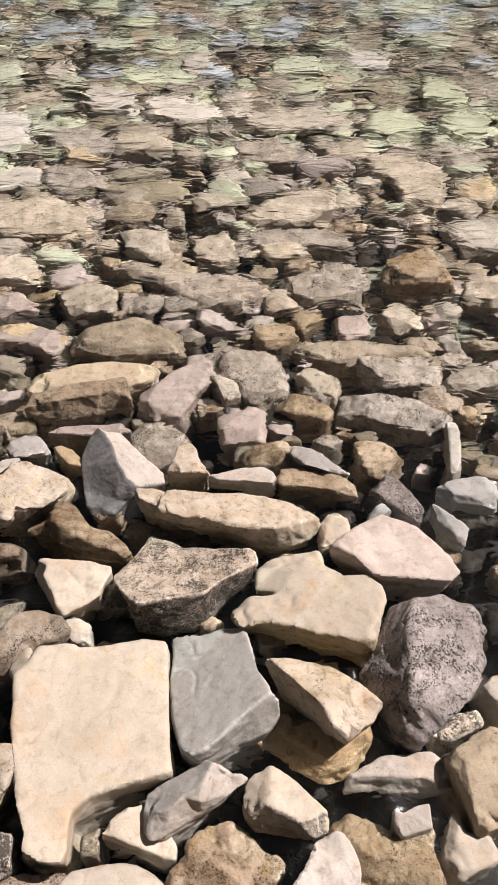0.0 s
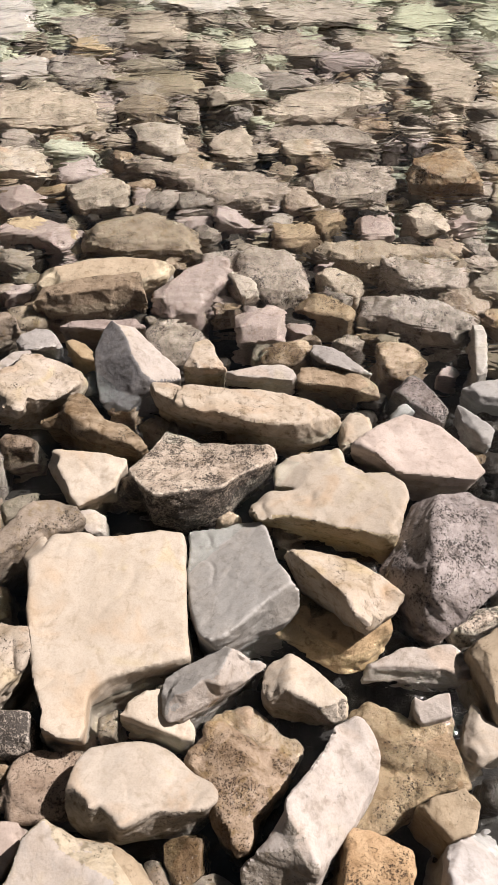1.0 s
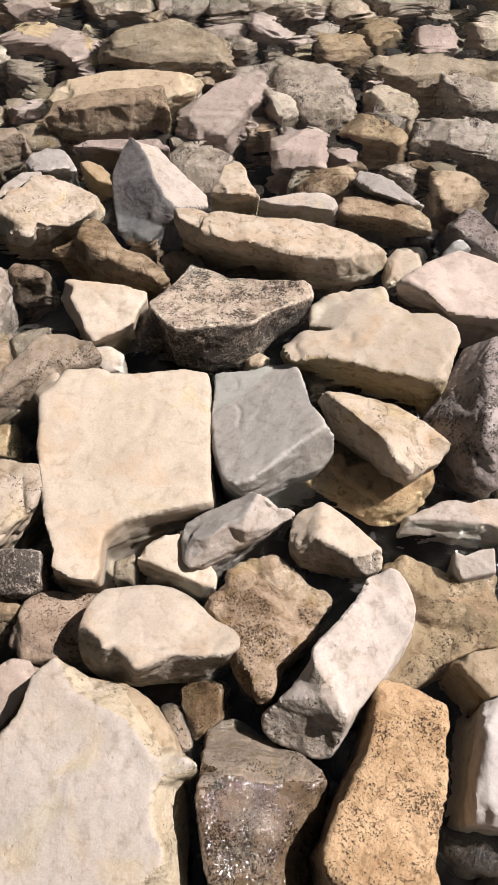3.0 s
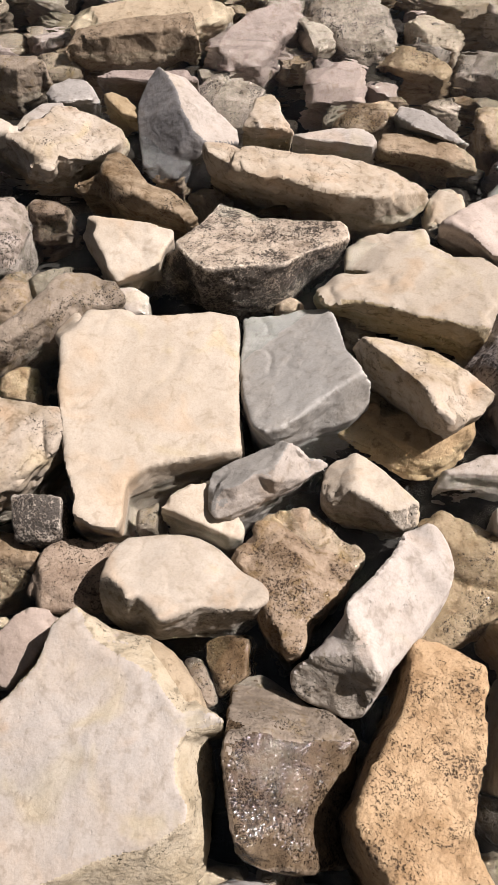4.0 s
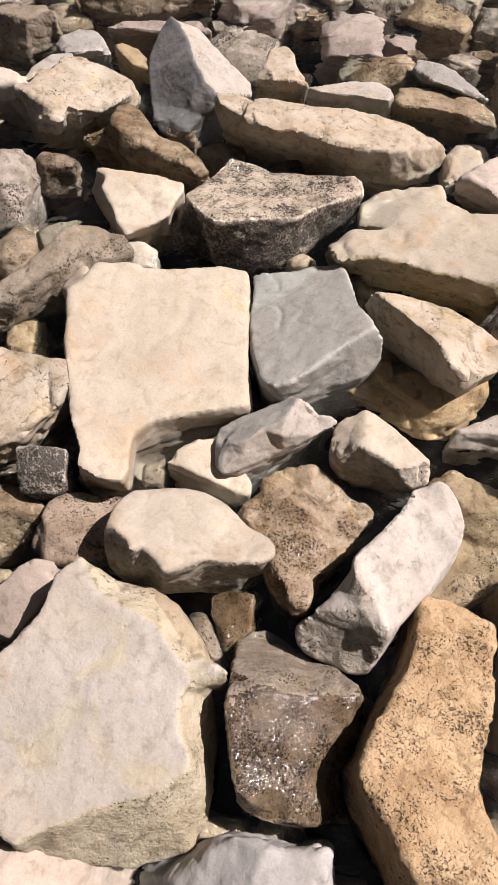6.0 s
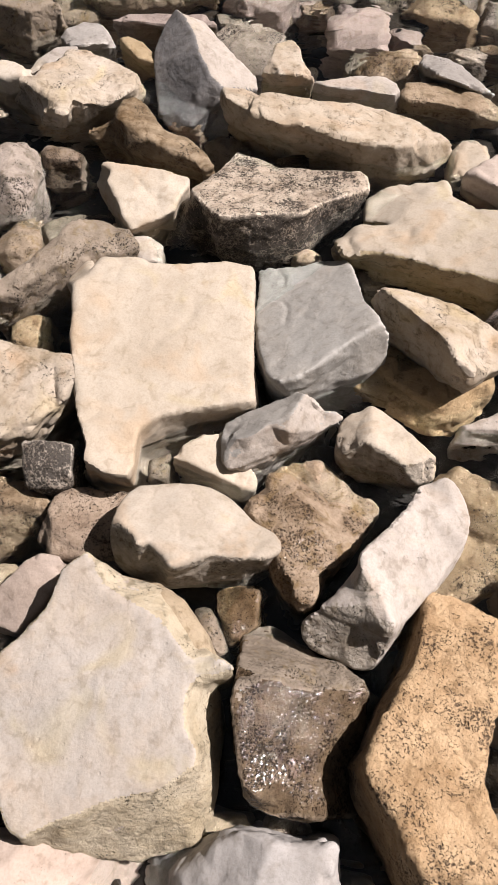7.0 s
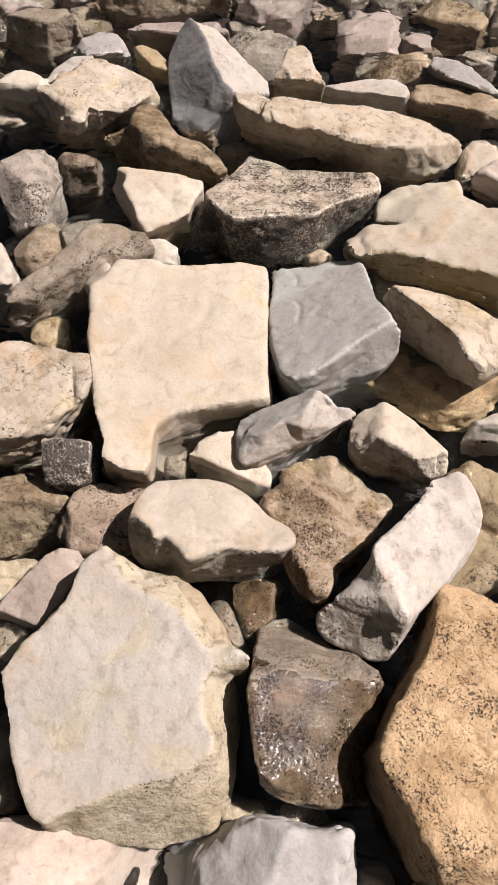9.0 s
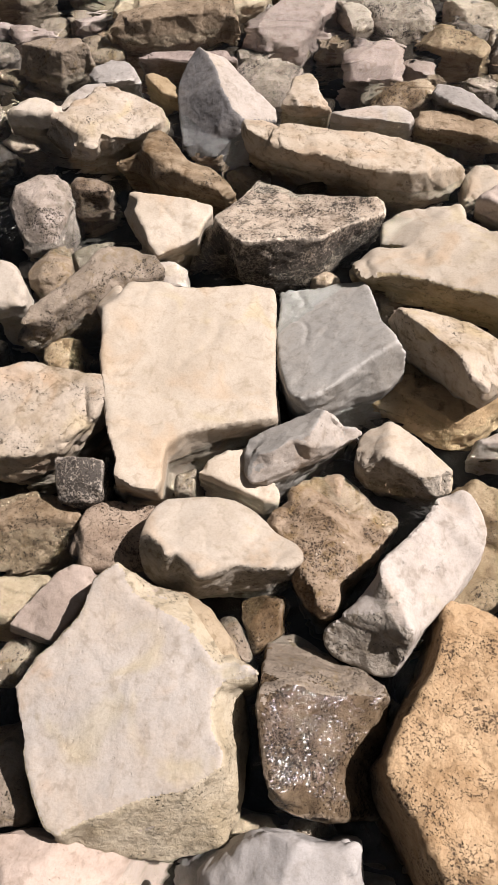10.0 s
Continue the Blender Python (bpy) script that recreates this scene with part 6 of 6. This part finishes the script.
slab("algae", -0.537, 3.372, -0.125, [(-19.1, -7.2), (23.5, -9.7), (19.5, 9.7), (-24.1, 7.8)])
slab("sunkcream", 1.106, 3.393, -0.154, [(-11.9, 1.4), (2.5, -12.5), (12.5, -7.4), (4.1, 9.5), (-7.5, 9.7)])
slab("sunkcream", 0.761, 3.469, -0.103, [(-19.2, 12.3), (-6.4, -3.7), (-0.9, -25.5), (10.6, -30.9), (23.5, 4.2), (6.3, 25.8), (-15.1, 23.2)], edge=0.01, label="pale tilted slab with a dark shaded front under water")
slab("shelly", -0.939, 3.489, -0.105, [(-11.1, -6.2), (0.9, -16.3), (16.1, -6.6), (9.2, 13.3), (-15.5, 17.3)])
slab("pale", -1.208, 3.523, -0.117, [(-7.1, -12.0), (15.1, -7.2), (8.4, 14.0), (-16.5, 6.0)])
slab("pink", 0.362, 3.661, -0.145, [(-10.4, -10.0), (16.1, -5.0), (9.3, 9.1), (-15.1, 6.3)])
slab("shelly", 0.073, 3.812, -0.142, [(-13.0, -11.4), (13.7, -14.9), (17.0, 1.9), (3.5, 13.9), (-21.6, 11.6)])
slab("yellow", -0.929, 3.821, -0.143, [(-4.1, -12.5), (16.5, -6.8), (1.1, 13.1), (-13.8, 6.9)])
slab("sunkcream", -0.607, 3.928, -0.132, [(-12.9, -13.4), (15.3, -17.3), (17.2, -1.1), (-0.8, 20.0), (-19.6, 13.5)])
slab("shelly", -0.935, 3.936, -0.143, [(-19.9, -2.3), (0.5, -16.8), (22.1, -14.6), (20.0, 3.0), (-2.2, 19.2), (-21.5, 13.3)])
slab("pale", -1.404, 4.057, -0.133, [(-11.7, -24.0), (13.5, -24.7), (15.7, -4.9), (7.7, 25.6), (-26.4, 32.7)])
slab("greenish", 1.204, 4.113, -0.196, [(-14.0, -15.0), (13.8, -15.5), (14.7, 15.8), (-14.6, 16.3)])
slab("greenish", 0.795, 4.140, -0.172, [(-19.4, -1.9), (-0.1, -24.2), (20.9, -4.4), (8.6, 17.7), (-10.2, 14.6)], label="yellow-green rock under clear shallow water")
slab("sunkcream", 0.310, 4.167, -0.165, [(-36.9, -7.0), (11.7, -10.5), (24.6, -17.7), (26.5, 3.3), (6.9, 18.8), (-33.8, 14.7)])
slab("pale", -0.425, 4.344, -0.147, [(-17.4, -5.1), (7.0, -19.0), (25.5, -12.3), (19.1, 6.7), (-9.3, 19.5), (-26.0, 12.0)])
slab("pale", -0.856, 4.481, -0.159, [(-9.0, -13.7), (17.1, -12.9), (11.8, 13.4), (-20.3, 14.4)])
slab("greenish", 1.158, 4.619, -0.239, [(-10.9, -15.9), (9.3, -22.7), (15.2, -0.8), (-0.9, 25.0), (-13.1, 16.8)])
slab("algae", 0.803, 4.654, -0.246, [(-5.9, -12.9), (9.1, -5.4), (7.6, 11.2), (-10.9, 7.6)])
slab("greenish", 0.363, 4.659, -0.220, [(-4.0, -10.1), (17.7, -2.6), (4.2, 10.4), (-17.8, 2.6)])
slab("sunkcream", -1.242, 4.948, -0.229, [(-4.3, -15.2), (13.6, -11.5), (5.4, 15.8), (-15.0, 11.9)])
slab("greenish", -1.622, 4.951, -0.229, [(-6.3, -19.1), (12.6, -16.1), (9.2, 15.9), (-15.9, 21.1)])
slab("greenish", 0.287, 5.062, -0.249, [(-16.1, -9.9), (13.4, -14.1), (18.2, 10.2), (-15.7, 14.7)])
slab("pale", -0.367, 5.081, -0.240, [(-6.8, -13.1), (9.8, -13.5), (8.7, 15.9), (-11.7, 11.7)])
slab("pale", 0.744, 5.160, -0.295, [(-14.6, -12.8), (11.5, -17.8), (18.3, 11.3), (-15.5, 20.8)])
slab("algae", 1.454, 5.324, -0.318, [(-8.5, -12.9), (21.1, -23.2), (17.7, 0.6), (-32.5, 38.4)])
slab("greenish", -0.989, 5.480, -0.284, [(-10.8, -12.1), (14.3, -15.7), (14.9, 11.4), (-18.7, 17.5)])
slab("algae", 0.765, 5.588, -0.333, [(-7.8, -18.8), (17.4, -9.6), (3.7, 17.2), (-13.5, 12.4)])
slab("greenish", 1.177, 6.160, -0.370, [(-7.7, -8.5), (30.4, -15.8), (8.8, 14.8), (-32.2, 10.4)])


# ---- smaller stones between and beyond them ----
def natural_outline(rng, width, length, turn):
    """An irregular plan of five to eight corners, in centimetres."""
    n = rng.integers(4, 8)
    ang = np.sort((np.arange(n) + rng.uniform(-0.35, 0.35, n)) / n * math.tau)
    r = rng.uniform(0.8, 1.15, n)
    px, py = np.cos(ang) * r * width * 50, np.sin(ang) * r * length * 50
    return [(a * math.cos(turn) - b * math.sin(turn), a * math.sin(turn) + b * math.cos(turn)) for a, b in zip(px, py)]


def strew(count, x_range, y_range, sizes, lift, kinds, gap, fine, seed, heap=False, clear=None):
    rng = np.random.default_rng(seed)
    made = 0
    near = np.array(PLACED)
    for _ in range(count * 30):
        if made >= count:
            break
        px, py = rng.uniform(*x_range), rng.uniform(*y_range)
        width = rng.uniform(*sizes)
        if clear and abs(px) < clear[0] and clear[1] < py < clear[2]:
            continue
        if np.any((near[:, 0] - px) ** 2 + (near[:, 1] - py) ** 2 < (gap * (width + near[:, 2])) ** 2):
            continue
        made += 1
        top = lift(px, py) + rng.uniform(-0.03, 0.02)
        slab(str(rng.choice(kinds)), px, py, top, natural_outline(rng, width, width * rng.uniform(0.5, 0.9), rng.uniform(-0.5, 0.5)),
             slope=(rng.uniform(-0.22, 0.22), rng.uniform(-0.3, 0.15)), edge=width * rng.uniform(0.05, 0.12), rough=1.5, fine=fine, heap=heap)
        near = np.vstack([near, PLACED[-1]])


def shelf(px, py):
    """How high the stones reach: less and less away from the shore, and towards the right-hand inlet."""
    return 0.10 - 0.085 * max(py - 1.2, 0) - (0.06 * min(max(px - 0.1, 0), 0.8) if py > 1.5 else 0)


DRY = ["stained", "brown", "greybrown", "brown", "greybrown", "pale"]
LOW = ["wetshade", "wetshade", "wetshade", "brown", "algae"]
SUNK = ["sunkcream", "shelly", "pink", "shelly", "brownblock", "pink", "greybrown", "brown", "shelly", "brown"]
FAR = ["greenish", "sunkcream", "sunkcream", "greybrown", "shelly", "greenish", "algae", "shelly"]
DEEP = ["algae", "greybrown", "sunkcream", "greenish", "greenish", "brown"]
strew(36, (-1.2, 1.2), (-0.9, 1.5), (0.16, 0.28), lambda u, v: 0.06, DRY, 0.56, 0.9, 3)
strew(110, (-1.4, 1.4), (1.4, 3.2), (0.11, 0.24), lambda u, v: shelf(u, v) - 0.055, SUNK, 0.38, 0.5, 5)
strew(190, (-3.0, 3.0), (2.4, 4.7), (0.16, 0.40), lambda u, v: shelf(u, v) - 0.015, FAR, 0.35, 0.5, 6, True)
# farthest stones, partly blue-grey as painted sky reflection
strew(150, (-3.0, 3.0), (4.7, 7.4), (0.18, 0.44), lambda u, v: shelf(u, v) - 0.015, ["greenish", "bluegrey", "bluegrey", "greybrown"], 0.35, 0.5, 16, True)
# low wet stones, mostly near-black as painted shade between the rocks
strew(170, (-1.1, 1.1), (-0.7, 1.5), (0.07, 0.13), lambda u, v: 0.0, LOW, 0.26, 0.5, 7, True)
strew(420, (-1.5, 1.5), (1.4, 3.8), (0.06, 0.14), lambda u, v: shelf(u, v) - 0.09, ["algae", "greybrown", "brown", "wetshade", "pink"], 0.28, 0.2, 8, True)
strew(560, (-2.8, 2.8), (3.2, 7.4), (0.12, 0.28), lambda u, v: shelf(u, v) - 0.05, DEEP, 0.30, 0.2, 9, True)
strew(950, (-4.6, 4.6), (-2.8, 7.6), (0.16, 0.40), lambda u, v: shelf(u, v) - 0.03 + 0.1 * max(-v - 0.9, 0), DRY + SUNK, 0.36, 0.2, 10, True, (1.25, -0.75, 3.4))
bpy.data.objects.remove(scratch)
bpy.data.meshes.remove(blank)
for mesh, at, text in PENDING:
    ob = new("rock", mesh)
    ob.location = at
    tagged(ob, text, "rock", "rocks along the shore")

# the loose rubble is one mass of many stones
rubble_co, rubble_faces, rubble_slots = [], [], []
rubble_mesh = bpy.data.meshes.new("rubble")
base_index = 0
for slot, (kind, store) in enumerate(HEAP.items()):
    rubble_mesh.materials.append(stone_material(kind + "_rubble", loose=True, **RECIPES[kind]))
    rubble_co.append(np.vstack(store[0]))
    rubble_faces += [tuple(i + base_index for i in q) for q in store[1]]
    rubble_slots += [slot] * len(store[1])
    base_index += store[2]
rubble_mesh.from_pydata(np.vstack(rubble_co).tolist(), [], rubble_faces)
rubble_mesh.polygons.foreach_set("material_index", rubble_slots)
rubble_mesh.shade_smooth()
rubble_mesh.set_sharp_from_angle(angle=radians(38))
tagged(new("rock_rubble", rubble_mesh), "smaller brown and cream stones between the rocks", "rubble", kind="stuff")
